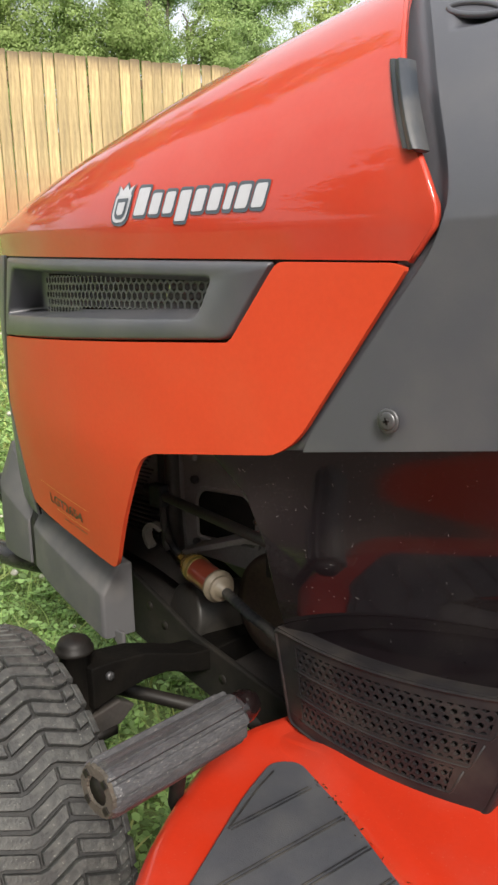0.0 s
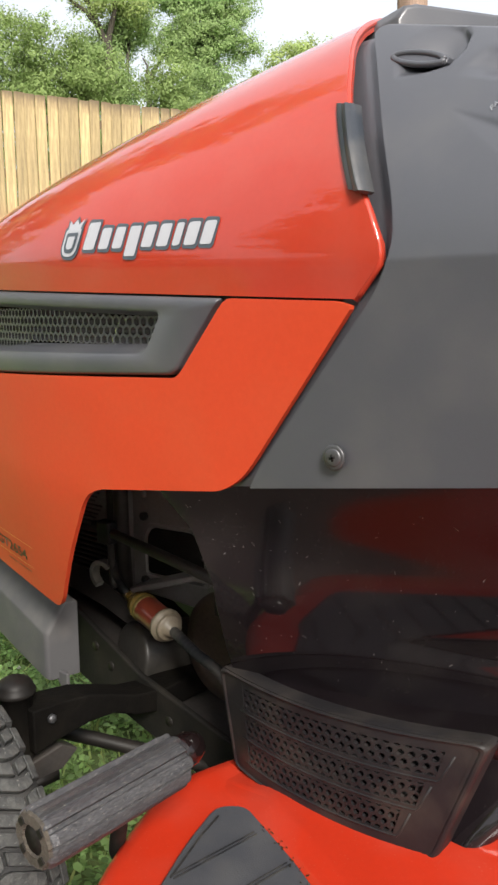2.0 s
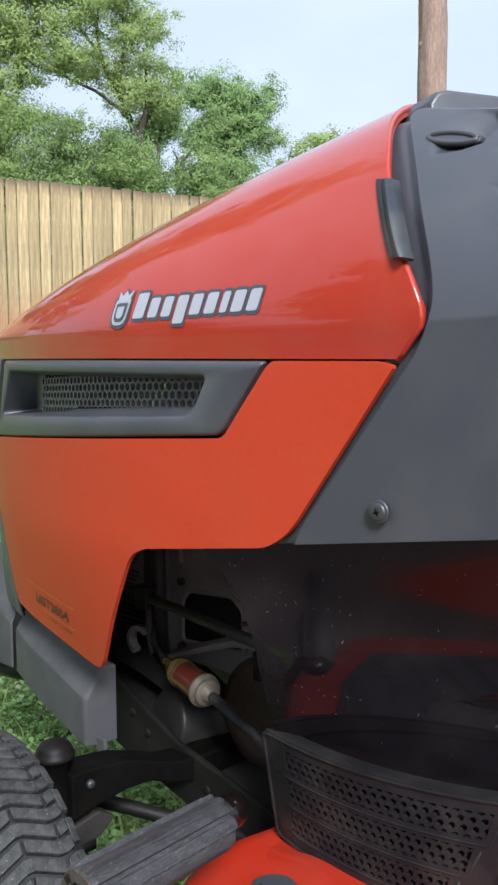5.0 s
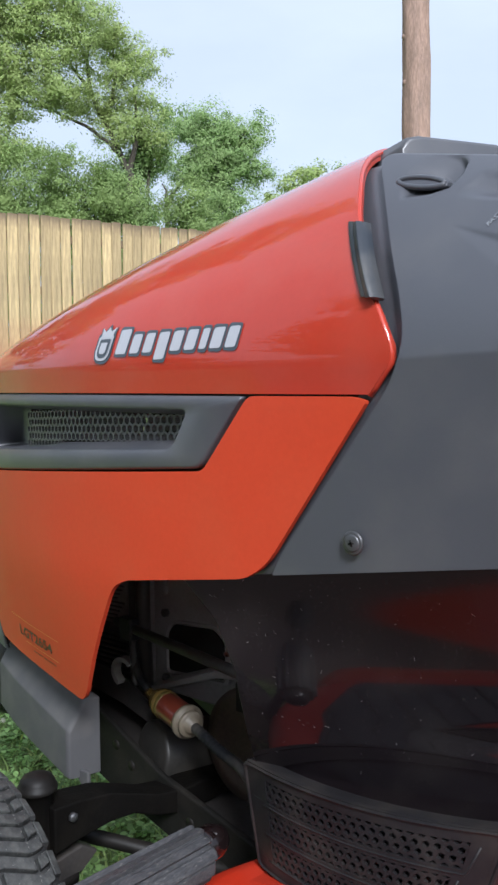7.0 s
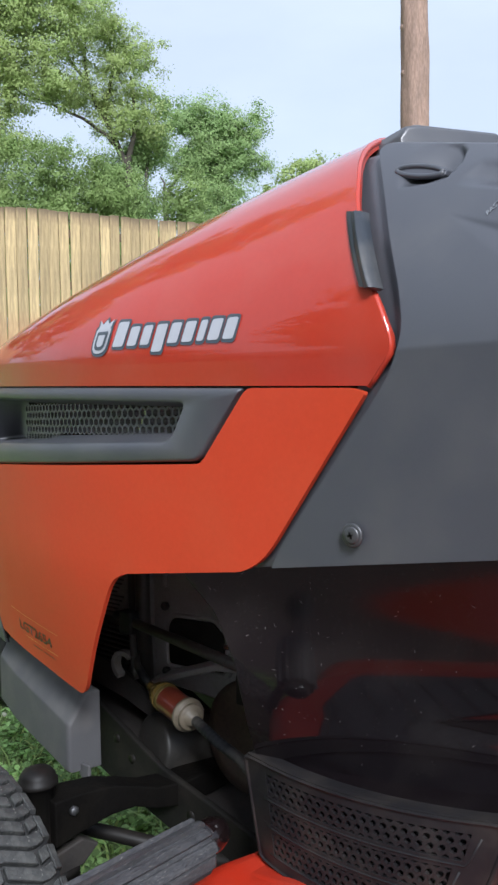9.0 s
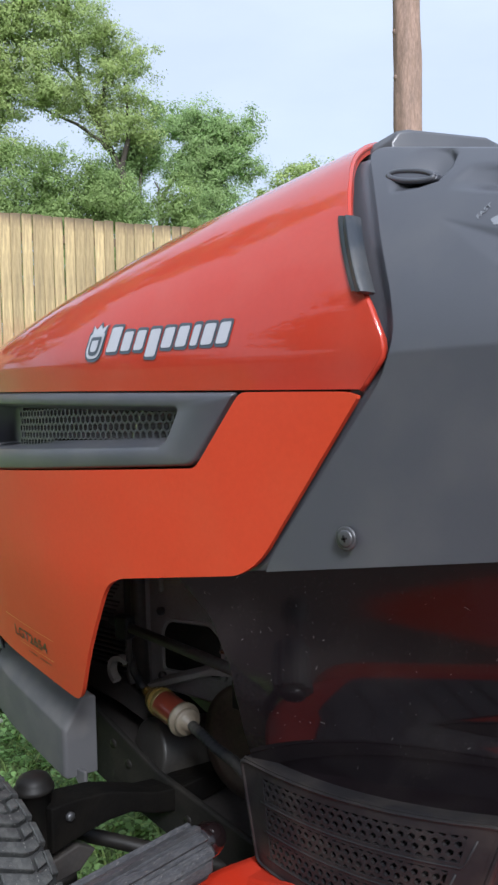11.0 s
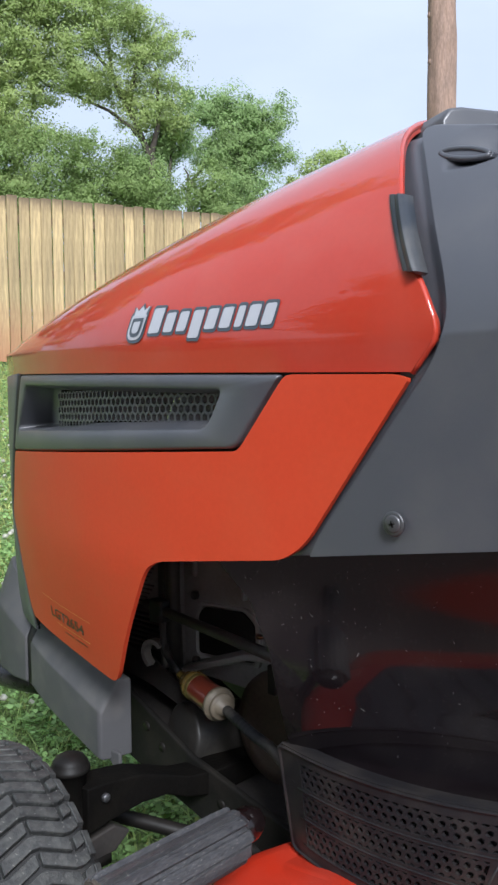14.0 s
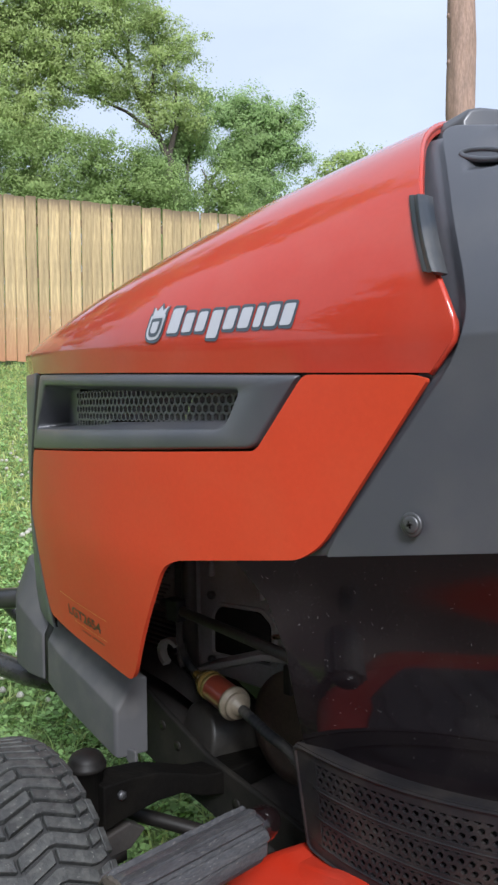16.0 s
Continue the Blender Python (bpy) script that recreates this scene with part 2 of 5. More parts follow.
def part(name, bm, mat, parent=None, label="", shade=True, bevel=0.0, solid=0.0, offset=1.0, segments=2, face=None):
    """One bmesh as one mesh object under a thing or a part."""
    me = bpy.data.meshes.new(name)
    bmesh.ops.recalc_face_normals(bm, faces=bm.faces)
    if face and sum(f.normal.dot(Vector(face)) * f.calc_area() for f in bm.faces) < 0:
        bmesh.ops.reverse_faces(bm, faces=bm.faces)
    bm.to_mesh(me)
    bm.free()
    if shade:
        smooth(me)
    me.materials.append(mat)
    ob = new(name, me)
    if parent:
        ob.parent = parent
        ob.matrix_parent_inverse = world_of(parent).inverted()
    if label:
        ob["label"] = label
    if solid:
        m = ob.modifiers.new("thickness", "SOLIDIFY")
        m.thickness, m.offset = solid, offset
    if bevel:
        m = ob.modifiers.new("round", "BEVEL")
        m.width, m.segments, m.limit_method, m.angle_limit = bevel, segments, "ANGLE", radians(38)
        m.harden_normals = False
    if shade and (bevel or solid):
        ob.modifiers.new("normals", "WEIGHTED_NORMAL")
    return ob


def thing(name, at, label, category, group="", kind=""):
    e = new(name)
    e.location = at
    e.empty_display_size = 0.1
    return tagged(e, label, category, group, kind)


def grid(fn, nu, nv):
    """A sheet of quads over fn(u, v), u and v from 0 to 1."""
    bm = bmesh.new()
    vs = [[bm.verts.new(fn(i / nu, j / nv)) for j in range(nv + 1)] for i in range(nu + 1)]
    for i in range(nu):
        for j in range(nv):
            bm.faces.new((vs[i][j], vs[i + 1][j], vs[i + 1][j + 1], vs[i][j + 1]))
    return bm


def box(bm, lo, hi, m=None):
    ret = bmesh.ops.create_cube(bm, size=1)
    s = Matrix.Translation([(a + b) / 2 for a, b in zip(lo, hi)]) @ Matrix.Diagonal([b - a for a, b in zip(lo, hi)] + [1])
    bmesh.ops.transform(bm, matrix=(m or Matrix()) @ s, verts=ret["verts"])
    return bm


def tube(bm, points, radii, sides=16, cap=True):
    """A tube along points; radii one number or one for each point."""
    pts = [Vector(p) for p in points]
    if not isinstance(radii, (list, tuple)):
        radii = [radii] * len(pts)
    rings, ref = [], None
    for i, p in enumerate(pts):
        d = (pts[min(i + 1, len(pts) - 1)] - pts[max(i - 1, 0)]).normalized()
        if ref is None:
            ref = d.orthogonal().normalized()
        ref = (ref - d * ref.dot(d)).normalized()
        side = d.cross(ref)
        rings.append([bm.verts.new(p + radii[i] * (math.cos(a) * ref + math.sin(a) * side)) for a in [2 * math.pi * k / sides for k in range(sides)]])
    for r, s in zip(rings, rings[1:]):
        for k in range(sides):
            bm.faces.new((r[k], r[(k + 1) % sides], s[(k + 1) % sides], s[k]))
    if cap:
        bm.faces.new(rings[0][::-1]), bm.faces.new(rings[-1])
    return bm


def lathe(bm, profile, sides=32, m=None):
    """Turns (radius, height) pairs round z, then moves by m."""
    m = m or Matrix()
    rings = [[bm.verts.new(m @ Vector((r * math.cos(a), r * math.sin(a), h))) for a in [2 * math.pi * k / sides for k in range(sides)]] for r, h in profile]
    for r, s in zip(rings, rings[1:]):
        for k in range(sides):
            bm.faces.new((r[k], r[(k + 1) % sides], s[(k + 1) % sides], s[k]))
    bm.faces.new(rings[0][::-1]), bm.faces.new(rings[-1])
    return bm


def prism(bm, outline, lo, hi, put):
    """A plate over a closed outline of (a, b); put(a, b, c) gives the place, c from lo to hi."""
    bottom = [bm.verts.new(put(a, b, lo)) for a, b in outline]
    top = [bm.verts.new(put(a, b, hi)) for a, b in outline]
    k = len(outline)
    for i in range(k):
        bm.faces.new((bottom[i], bottom[(i + 1) % k], top[(i + 1) % k], top[i]))
    bm.faces.new(bottom[::-1]), bm.faces.new(top)
    return bm


def rounded(outline, radius, steps=5):
    """The outline with its corners rounded; radius one number or one for each corner."""
    out, k = [], len(outline)
    for i in range(k):
        p, a, b = Vector(outline[i]), Vector(outline[i - 1]), Vector(outline[(i + 1) % k])
        r = radius[i] if isinstance(radius, (list, tuple)) else radius
        d1, d2 = (a - p), (b - p)
        r1 = min(r, d1.length * 0.45, d2.length * 0.45)
        if r1 < 1e-5:
            out.append(tuple(p))
            continue
        s, e = p + d1.normalized() * r1, p + d2.normalized() * r1
        for j in range(steps + 1):
            t = j / steps
            q = s * (1 - t) ** 2 + p * 2 * t * (1 - t) + e * t * t
            out.append(tuple(q))
    return out


def line(x, points):
    """Piecewise straight interpolation through (x, value) pairs in rising x."""
    return float(np.interp(x, [p[0] for p in points], [p[1] for p in points]))


def soft_line(x, points, reach=0.012):
    return sum(line(x + reach * k / 3, points) for k in range(-3, 4)) / 7


def world_of(ob):
    m = ob.matrix_basis.copy()
    return world_of(ob.parent) @ ob.matrix_parent_inverse @ m if ob.parent else m


def sweep(bm, sections, cap=True):
    """Joins closed loops of points, one after another."""
    loops = [[bm.verts.new(p) for p in s] for s in sections]
    k = len(loops[0])
    for a, b in zip(loops, loops[1:]):
        for i in range(k):
            bm.faces.new((a[i], a[(i + 1) % k], b[(i + 1) % k], b[i]))
    if cap:
        bm.faces.new(loops[0][::-1]), bm.faces.new(loops[-1])
    return bm


def dent(x, z, corners, deep, edge=0.008):
    """Depth of a scoop with convex corners (turning left) at a place on the side."""
    d = 1.0
    for (ax, az), (bx, bz) in zip(corners, corners[1:] + corners[:1]):
        l = math.hypot(bx - ax, bz - az)
        d = min(d, ((bx - ax) * (z - az) - (bz - az) * (x - ax)) / l)
    s = max(0.0, min(1.0, d / edge))
    return deep * s * s * (3 - 2 * s)


def lettering(name, text, size, put, mat, parent, label="", shear=0.0, space=1.0, thick=0.0004, bold=0.0):
    """Words with the built-in font, laid on a surface by put(a, b, c)."""
    cu = bpy.data.curves.new(name, "FONT")
    cu.body, cu.size, cu.shear, cu.space_character, cu.extrude = text, size, shear, space, thick
    cu.resolution_u, cu.offset = 3, bold
    tmp = bpy.data.objects.new(name, cu)
    scene.collection.objects.link(tmp)
    bpy.context.view_layer.update()
    me = tmp.evaluated_get(bpy.context.evaluated_depsgraph_get()).to_mesh()
    bm = bmesh.new()
    bm.from_mesh(me)
    tmp.evaluated_get(bpy.context.evaluated_depsgraph_get()).to_mesh_clear()
    bpy.data.objects.remove(tmp)
    bpy.data.curves.remove(cu)
    for v in bm.verts:
        v.co = put(*v.co)
    return part(name, bm, mat, parent, label, shade=False)


# ---- the ground: level round the tractor, rising to the fence ----
LAWN_EDGE = 0.52
AHEAD, RIGHT = Vector((-0.7085, 0.7057, 0)), Vector((0.7057, 0.7085, 0))


def yard(r, f, z=0.0):
    """A place in the yard, r metres to the right of and f metres along the line to the fence."""
    p = Vector((0.05, -0.04, 0)) + RIGHT * r + AHEAD * f
    return Vector((p.x, p.y, z))


def ground_height(p):
    f = (p[0] - 0.05) * AHEAD.x + (p[1] + 0.04) * AHEAD.y
    s = max(0.0, f - 1.3)
    up = 0.166 * s if s < 8.6 else 0.166 * 8.6 + 0.03 * (s - 8.6)
    blend = min(1.0, s / 1.2)
    return 0.009 + up * blend + 0.012 * min(1.0, s) * noise.noise(Vector((p[0] * 1.7, p[1] * 1.7, 0)))


bm = bmesh.new()
steps = sorted({round(s * v, 3) for s in (-1, 1) for v in [0.12 * k for k in range(25)] + [3.0 + 0.5 * k for k in range(1, 27)] + [18, 22, 28, 36, 50, 80, 140, 260]})
rows = [[bm.verts.new((x, y, ground_height((x, y)))) for y in steps] for x in steps]
for a, b in zip(rows, rows[1:]):
    for i in range(len(steps) - 1):
        bm.faces.new((a[i], b[i], b[i + 1], a[i + 1]))
ground = part("ground", bm, LAWN)
tagged(ground, "clover lawn rising gently towards the wooden fence", "lawn", kind="structure")



def near_ground(m):
    """Brown ground added where the lawn ends, unseen; cuts green bounce and reflections."""
    n, link = m.node_tree.nodes, m.node_tree.links.new
    bsdf = n["Principled BSDF"]
    source = bsdf.inputs["Base Color"].links[0].from_socket
    tc, along, tn = n.new("ShaderNodeTexCoord"), n.new("ShaderNodeVectorMath"), n.new("ShaderNodeTexNoise")
    along.operation = "DOT_PRODUCT"
    along.inputs[1].default_value = AHEAD
    tn.inputs["Scale"].default_value = 3.0
    link(tc.outputs["Object"], along.inputs[0]), link(tc.outputs["Object"], tn.inputs["Vector"])
    add, edge, mix = n.new("ShaderNodeMath"), n.new("ShaderNodeMapRange"), n.new("ShaderNodeMix")
    add.operation = "MULTIPLY_ADD"
    add.inputs[1].default_value = 0.3
    link(tn.outputs["Fac"], add.inputs[0]), link(along.outputs["Value"], add.inputs[2])
    edge.inputs["From Min"].default_value, edge.inputs["From Max"].default_value = LAWN_EDGE, LAWN_EDGE + 0.15
    link(add.outputs[0], edge.inputs["Value"])
    mix.data_type = "RGBA"
    mix.inputs["A"].default_value = (0.105, 0.078, 0.068, 1)
    link(edge.outputs["Result"], mix.inputs["Factor"]), link(source, mix.inputs["B"])
    link(mix.outputs["Result"], bsdf.inputs["Base Color"])


near_ground(LAWN)

# ---- the tractor: its nose points along -x, its middle lies at y = Y_MID ----
Y_MID = 0.795
tractor = thing("lawn_tractor", (-0.6, Y_MID, 0.0), "orange lawn tractor with dark grey dash, parked on clover grass", "lawn tractor")


def y_plan(x):
    a, b = max(0.0, -x - 0.6), max(0.0, -x - 1.2)
    return min(0.53 + 0.385 * a * a + 3.0 * b * b, Y_MID)


def y_side(x, z):
    low = max(0.0, 0.66 - z)
    ease = min(1.0, max(0.0, (-x - 0.85) / 0.28))
    under = max(0.0, 0.775 - 0.555 * max(0.0, x + 0.66) - z)
    return y_plan(x) + 0.030 * (low / 0.19) ** 1.3 * (1 - 0.6 * ease * ease * (3 - 2 * ease)) + 0.0035 * (1 - math.exp(-under * under / (0.10 * (under + 0.015))))


def z_seam(x):
    return 0.859 + 0.035 * (-x - 0.318)


def z_top(x):
    d = -x - 0.38
    return max(1.144 - 0.16 * d - 0.12 * d * d, z_seam(x) + 0.05)


# upper hood
HOOD_REAR = [(0.86, -0.318), (0.889, -0.293), (0.902, -0.294), (0.928, -0.306), (0.94, -0.313), (1.02, -0.348), (1.052, -0.362), (1.089, -0.383), (1.15, -0.415)]


def hood_section(x, k):
    """k from 0 at the seam to 1 at the top."""
    y, zs = y_plan(x), z_seam(x)
    if k < 0.12:
        t = k / 0.12
        return y + 0.004 * (1 - t), zs + 0.0008 + 0.0322 * t
    a = (k - 0.12) / 0.88 * math.pi / 2
    base = zs + 0.033
    return Y_MID - (Y_MID - y) * math.cos(a), base + (z_top(x) - base) * math.sin(a)


def hood_point(u, v):
    k = 1 - abs(2 * v - 1)
    z_rear = hood_section(-0.36, k)[1]
    xr = line(z_rear, HOOD_REAR)
    uu = 1 - (1 - u) ** 1.6
    x = xr + (-1.334 - xr) * uu
    y, z = hood_section(x, k)
    return (x, y if v <= 0.5 else 2 * Y_MID - y, z)


hood = part("hood", grid(hood_point, 56, 72), ORANGE, tractor, "glossy orange engine hood", solid=0.010, offset=-1, bevel=0.004, segments=3, face=(0, 0, 1))

bm = bmesh.new()
rim = [Vector(hood_point(0.0, k / 80)) for k in range(81)]
tube(bm, [p + Vector((-0.0015, (Y_MID - p.y) * 0.016, -0.0032 * min(1.0, max(0.0, (p.z - 0.88) / 0.2)))) for p in rim], 0.0036, 12)
part("rolled_edge", bm, ORANGE, hood, "rounded rear edge of the hood")

# lower side panels of the hood
PANEL_LOW = [(-1.168, 0.655), (-1.141, 0.627), (-1.065, 0.512), (-0.783, 0.483), (-0.776, 0.488), (-0.731, 0.561), (-0.693, 0.617), (-0.671, 0.650),
             (-0.645, 0.662), (-0.458, 0.687), (-0.43, 0.704), (-0.318, 0.8525)]
PANEL_HIGH = [(-1.168, 0.670), (-1.122, 0.7660), (-0.707, 0.7815), (-0.515, 0.7885), (-0.452, 0.8624), (-0.330, 0.8584), (-0.318, 0.8545)]


def panel_point(u, v, mirror=False):
    x = -1.168 + 0.8495 * u
    end = max(0.0003, -0.318 - x)
    lo, hi = soft_line(x, PANEL_LOW, min(0.010, end)), soft_line(x, PANEL_HIGH, min(0.006, end))
    z = lo + (hi - lo) * v
    y = y_side(x, z)
    return (x, 2 * Y_MID - y if mirror else y, z)


part("side_panel", grid(panel_point, 150, 14), ORANGE_DULL, tractor, "orange side panel with an engine opening", solid=0.006, offset=-1, bevel=0.0025, face=(0, -1, 0))
part("side_panel", grid(lambda u, v: panel_point(u, v, True), 60, 8), ORANGE_DULL, tractor, "orange side panel with an engine opening", solid=0.006, offset=-1, face=(0, 1, 0))

# dark grey vent panel with its recess
VENT_OUT = [(-1.060, 0.8838), (-0.459, 0.8626), (-0.521, 0.791), (-1.125, 0.7672)]
VENT_IN = [(-1.028, 0.8675), (-0.537, 0.8500), (-0.562, 0.8105), (-1.085, 0.8010)]
VENT_FLOOR = [(-0.930, 0.8590), (-0.535, 0.8480), (-0.556, 0.8190), (-0.930, 0.8120)]


def ring_points(corners, deep, radii, n=24, steps=6):
    """Points round a four-cornered outline with rounded corners, laid on the tractor's side."""
    arcs = []
    for i in range(4):
        p, a, b = Vector(corners[i]), Vector(corners[i - 1]), Vector(corners[(i + 1) % 4])
        q0, q1 = p + (a - p).normalized() * radii[i], p + (b - p).normalized() * radii[i]
        arcs.append([q0 * (1 - t) ** 2 + p * 2 * t * (1 - t) + q1 * t * t for t in [k / steps for k in range(steps + 1)]])
    out = []
    for i in range(4):
        out += arcs[i]
        a, b = arcs[i][-1], arcs[(i + 1) % 4][0]
        out += [a.lerp(b, k / n) for k in range(1, n)]
    return [(p.x, y_side(p.x, p.y) + deep, p.y) for p in out]


def drawn_in(corners, by):
    """The outline moved inwards all round."""
    c = sum((Vector(p) for p in corners), Vector((0, 0))) / 4
    return [(x + by * (1 if x < c.x else -1), z + by * (1 if z < c.y else -1)) for x, z in corners]


bm = bmesh.new()
ROUND_OUT, ROUND_IN, ROUND_FLOOR = (0.004, 0.005, 0.011, 0.005), (0.010, 0.010, 0.016, 0.012), (0.004, 0.006, 0.010, 0.004)
# the recess is deepest towards the nose
pocket = [(x, y + line(x, [(-1.075, 0.055), (-0.95, 0.032), (-0.70, 0.016), (-0.54, 0.014)]), z) for x, y, z in ring_points(drawn_in(VENT_IN, 0.004), 0.0, ROUND_IN)]
rings = [ring_points(VENT_OUT, 0.020, ROUND_OUT), ring_points(VENT_OUT, 0.004, ROUND_OUT), ring_points(drawn_in(VENT_OUT, 0.0012), 0.0012, ROUND_OUT), ring_points(drawn_in(VENT_OUT, 0.0035), 0.0, ROUND_OUT),
         ring_points(drawn_in(VENT_IN, -0.0030), 0.0, ROUND_IN), ring_points(drawn_in(VENT_IN, -0.0010), 0.0010, ROUND_IN), ring_points(VENT_IN, 0.0035, ROUND_IN), pocket, ring_points(VENT_FLOOR, 0.027, ROUND_FLOOR)]
sweep(bm, rings, cap=False)
vent = part("vent_panel", bm, GREY, tractor, "dark grey side vent surround")
bm = bmesh.new()
sweep(bm, [[(x, 2 * Y_MID - y, z) for x, y, z in ring] for ring in rings], cap=False)
part("vent_panel", bm, GREY, tractor, "dark grey side vent surround")


def holed_plate(bm, cells, put, hole, wall=0.003, stretch=1.0):
    """A plate of six-sided cells, each with a hole; put(a, b, c) places it."""
    for a, b, size in cells:
        outer, inner, back = [], [], []
        for k in range(6):
            g = math.pi / 6 + k * math.pi / 3
            ca, sa = math.cos(g) * size, math.sin(g) * size * stretch
            outer.append(bm.verts.new(put(a + ca, b + sa, 0)))
            inner.append(bm.verts.new(put(a + ca * hole, b + sa * hole, 0)))
            back.append(bm.verts.new(put(a + ca * hole, b + sa * hole, wall)))
        for k in range(6):
            j = (k + 1) % 6
            bm.faces.new((outer[k], outer[j], inner[j], inner[k]))
            bm.faces.new((inner[k], inner[j], back[j], back[k]))
    return bm


def hex_cells(a0, a1, low, high, size, stretch=1.0):
    cells, row, b = [], 0, 0.0
    dx, dy = size * math.sqrt(3), size * 1.5 * stretch
    nb = int((max(high(a0), high(a1)) - min(low(a0), low(a1))) / dy) + 2
    b0 = min(low(a0), low(a1))
    for row in range(nb):
        a = a0 + (dx / 2 if row % 2 else 0)
        while a < a1:
            b = b0 + row * dy
            if low(a) - size * 0.3 < b < high(a) + size * 0.3:
                cells.append((a, b, size))
            a += dx
    return cells


cells = hex_cells(-0.94, -0.548, lambda x: line(x, [(-0.93, 0.812), (-0.56, 0.819)]), lambda x: line(x, [(-0.93, 0.858), (-0.548, 0.848)]), 0.0064)
part("vent_mesh", holed_plate(bmesh.new(), cells, lambda a, b, c: (a, y_side(a, b) + 0.0275 + c, b), 0.74, 0.006), GREY, vent,
     "dark honeycomb mesh", shade=False)


# black strips added inside to stop light leaking through the seams
def liner_point(u, v):
    x = -1.15 + 0.80 * u
    z = z_seam(x) + 0.016 - 0.026 * v
    return (x, y_side(x, z) + 0.011, z)


part("hood_liner", grid(liner_point, 40, 6), STEEL_BLACK, tractor, "black strip added behind the hood seam against light leaks", solid=0.003, offset=-1)
part("hood_liner", grid(lambda u, v: (lambda p: (p[0], 2 * Y_MID - p[1], p[2]))(liner_point(u, v)), 40, 6), STEEL_BLACK, tractor, "black strip added behind the hood seam against light leaks", solid=0.003)
part("hood_liner", grid(lambda u, v: (lambda x, z: (x, y_side(x, z) + 0.013, z))(-1.11 + 0.60 * u, 0.7670 + 0.0243 * (u * 0.6 / 0.604) - 0.014 + 0.020 * v), 30, 3), STEEL_BLACK, tractor, "black strip added behind the vent against light leaks", solid=0.003)
# Black sheets added to block light and view through the engine bay.
bm = bmesh.new()
box(bm, (-1.12, 1.03, 0.22), (-0.36, 1.04, 0.90))
box(bm, (-1.12, 0.69, 0.36), (-1.10, 0.92, 0.86))
part("engine_shroud", bm, BAY_DARK, tractor, "black sheets added behind the engine to block light and view")

# nose: dark grey fascia and bumper
FASCIA_EDGE = [(0.49, -1.055), (0.627, -1.145), (0.66, -1.173), (0.70, -1.162), (0.766, -1.128), (0.890, -1.062)]


def fascia_point(u, v):
    s = abs(2 * u - 1)
    z = 0.888 - v * 0.40
    x0 = line(z, FASCIA_EDGE) - 0.006 - 0.016 * min(1.0, max(0.0, (z - 0.55) / 0.08))
    x = x0 + (-1.334 - x0) * (1 - s) ** 0.7
    y = min(y_side(x, z) + 0.001, Y_MID)
    return (x, y if u < 0.5 else 2 * Y_MID - y, z)


# Nearly flush black strip that stands for the shade in the nose's gap.
bm = grid(lambda u, v: (lambda x, z: (x, y_side(x, z) + 0.0025, z))(line(0.885 - 0.39 * v, FASCIA_EDGE) - 0.028 + 0.028 * u, 0.885 - 0.39 * v), 4, 20)
part("fascia_gap", bm, STEEL_BLACK, tractor, "black strip for the shaded gap at the nose's edge", solid=0.002)
part("front_fascia", grid(fascia_point, 40, 16), GREY, tractor, "dark grey plastic nose", solid=0.006, offset=-1, face=(-1, 0, 0))


def bumper_section(x, y, z0, z1, nx, ny):
    """One slice of the bumper, its face turned along (nx, ny)."""
    prof = [(0.008, 0.0), (0.0, 0.012), (0.0, 0.60), (0.0025, 0.64), (0.026, 0.98), (0.030, 1.0), (0.046, 1.0), (0.046, 0.0)]
    return [(x - nx * d, y - ny * d, z0 + (z1 - z0) * t) for d, t in prof]


bm = bmesh.new()
trim = [(-0.866, 0.608, 0.343, 0.452, -0.22, -1), (-0.874, 0.605, 0.346, 0.456, -0.15, -1), (-0.95, 0.617, 0.356, 0.470, -0.1, -0.99), (-1.05, 0.636, 0.366, 0.484, -0.15, -0.99), (-1.124, 0.654, 0.378, 0.496, -0.15, -0.99)]
sweep(bm, [bumper_section(x, y, a, b, nx, ny) for x, y, a, b, nx, ny in trim])
part("bumper_corner", bm, BUMPER_GREY, tractor, "grey moulded trim below the hood", bevel=0.0025)
bm = bmesh.new()
prism(bm, [(-0.886, 0.356), (-0.845, 0.356), (-0.845, 0.331), (-0.860, 0.334)], 0.622, 0.628, lambda a, b, c: (a, c, b))
part("mounting_tab", bm, BUMPER_GREY, tractor, "small dark mounting tab", bevel=0.002)
bm = bmesh.new()
sweep(bm, [bumper_section(x, 2 * Y_MID - y, a, b, nx, -ny) for x, y, a, b, nx, ny in trim])
part("bumper_corner", bm, BUMPER_GREY, tractor, "grey moulded trim below the hood")
bm = bmesh.new()
bow = [(-1.1460, 0.6575, 0.376, 0.498, -0.15, -0.99), (-1.20, 0.663, 0.372, 0.532, -0.2, -0.98), (-1.27, 0.679, 0.37, 0.555, -0.4, -0.92),
       (-1.325, 0.708, 0.37, 0.560, -0.7, -0.71), (-1.352, 0.750, 0.37, 0.560, -0.92, -0.39), (-1.36, Y_MID, 0.37, 0.56, -1, 0)]
bow = bow + [(x, 2 * Y_MID - y, a, b, nx, -ny) for x, y, a, b, nx, ny in bow[-2::-1]]
sweep(bm, [bumper_section(*s) for s in bow])
part("bumper", bm, BUMPER_GREY, tractor, "grey moulded front bumper", bevel=0.004)
# Black filler added where the gap beside the bumper lies in shade.
bm = bmesh.new()
sweep(bm, [[(x, y + 0.0035 + d, z0 + (z1 - z0) * k) for d, k in ((0.0, 0.0), (0.0, 0.62), (0.022, 0.97), (0.034, 0.97), (0.034, 0.0))] for x, y, z0, z1 in ((-1.155, 0.660, 0.378, 0.503), (-1.105, 0.650, 0.376, 0.494))])
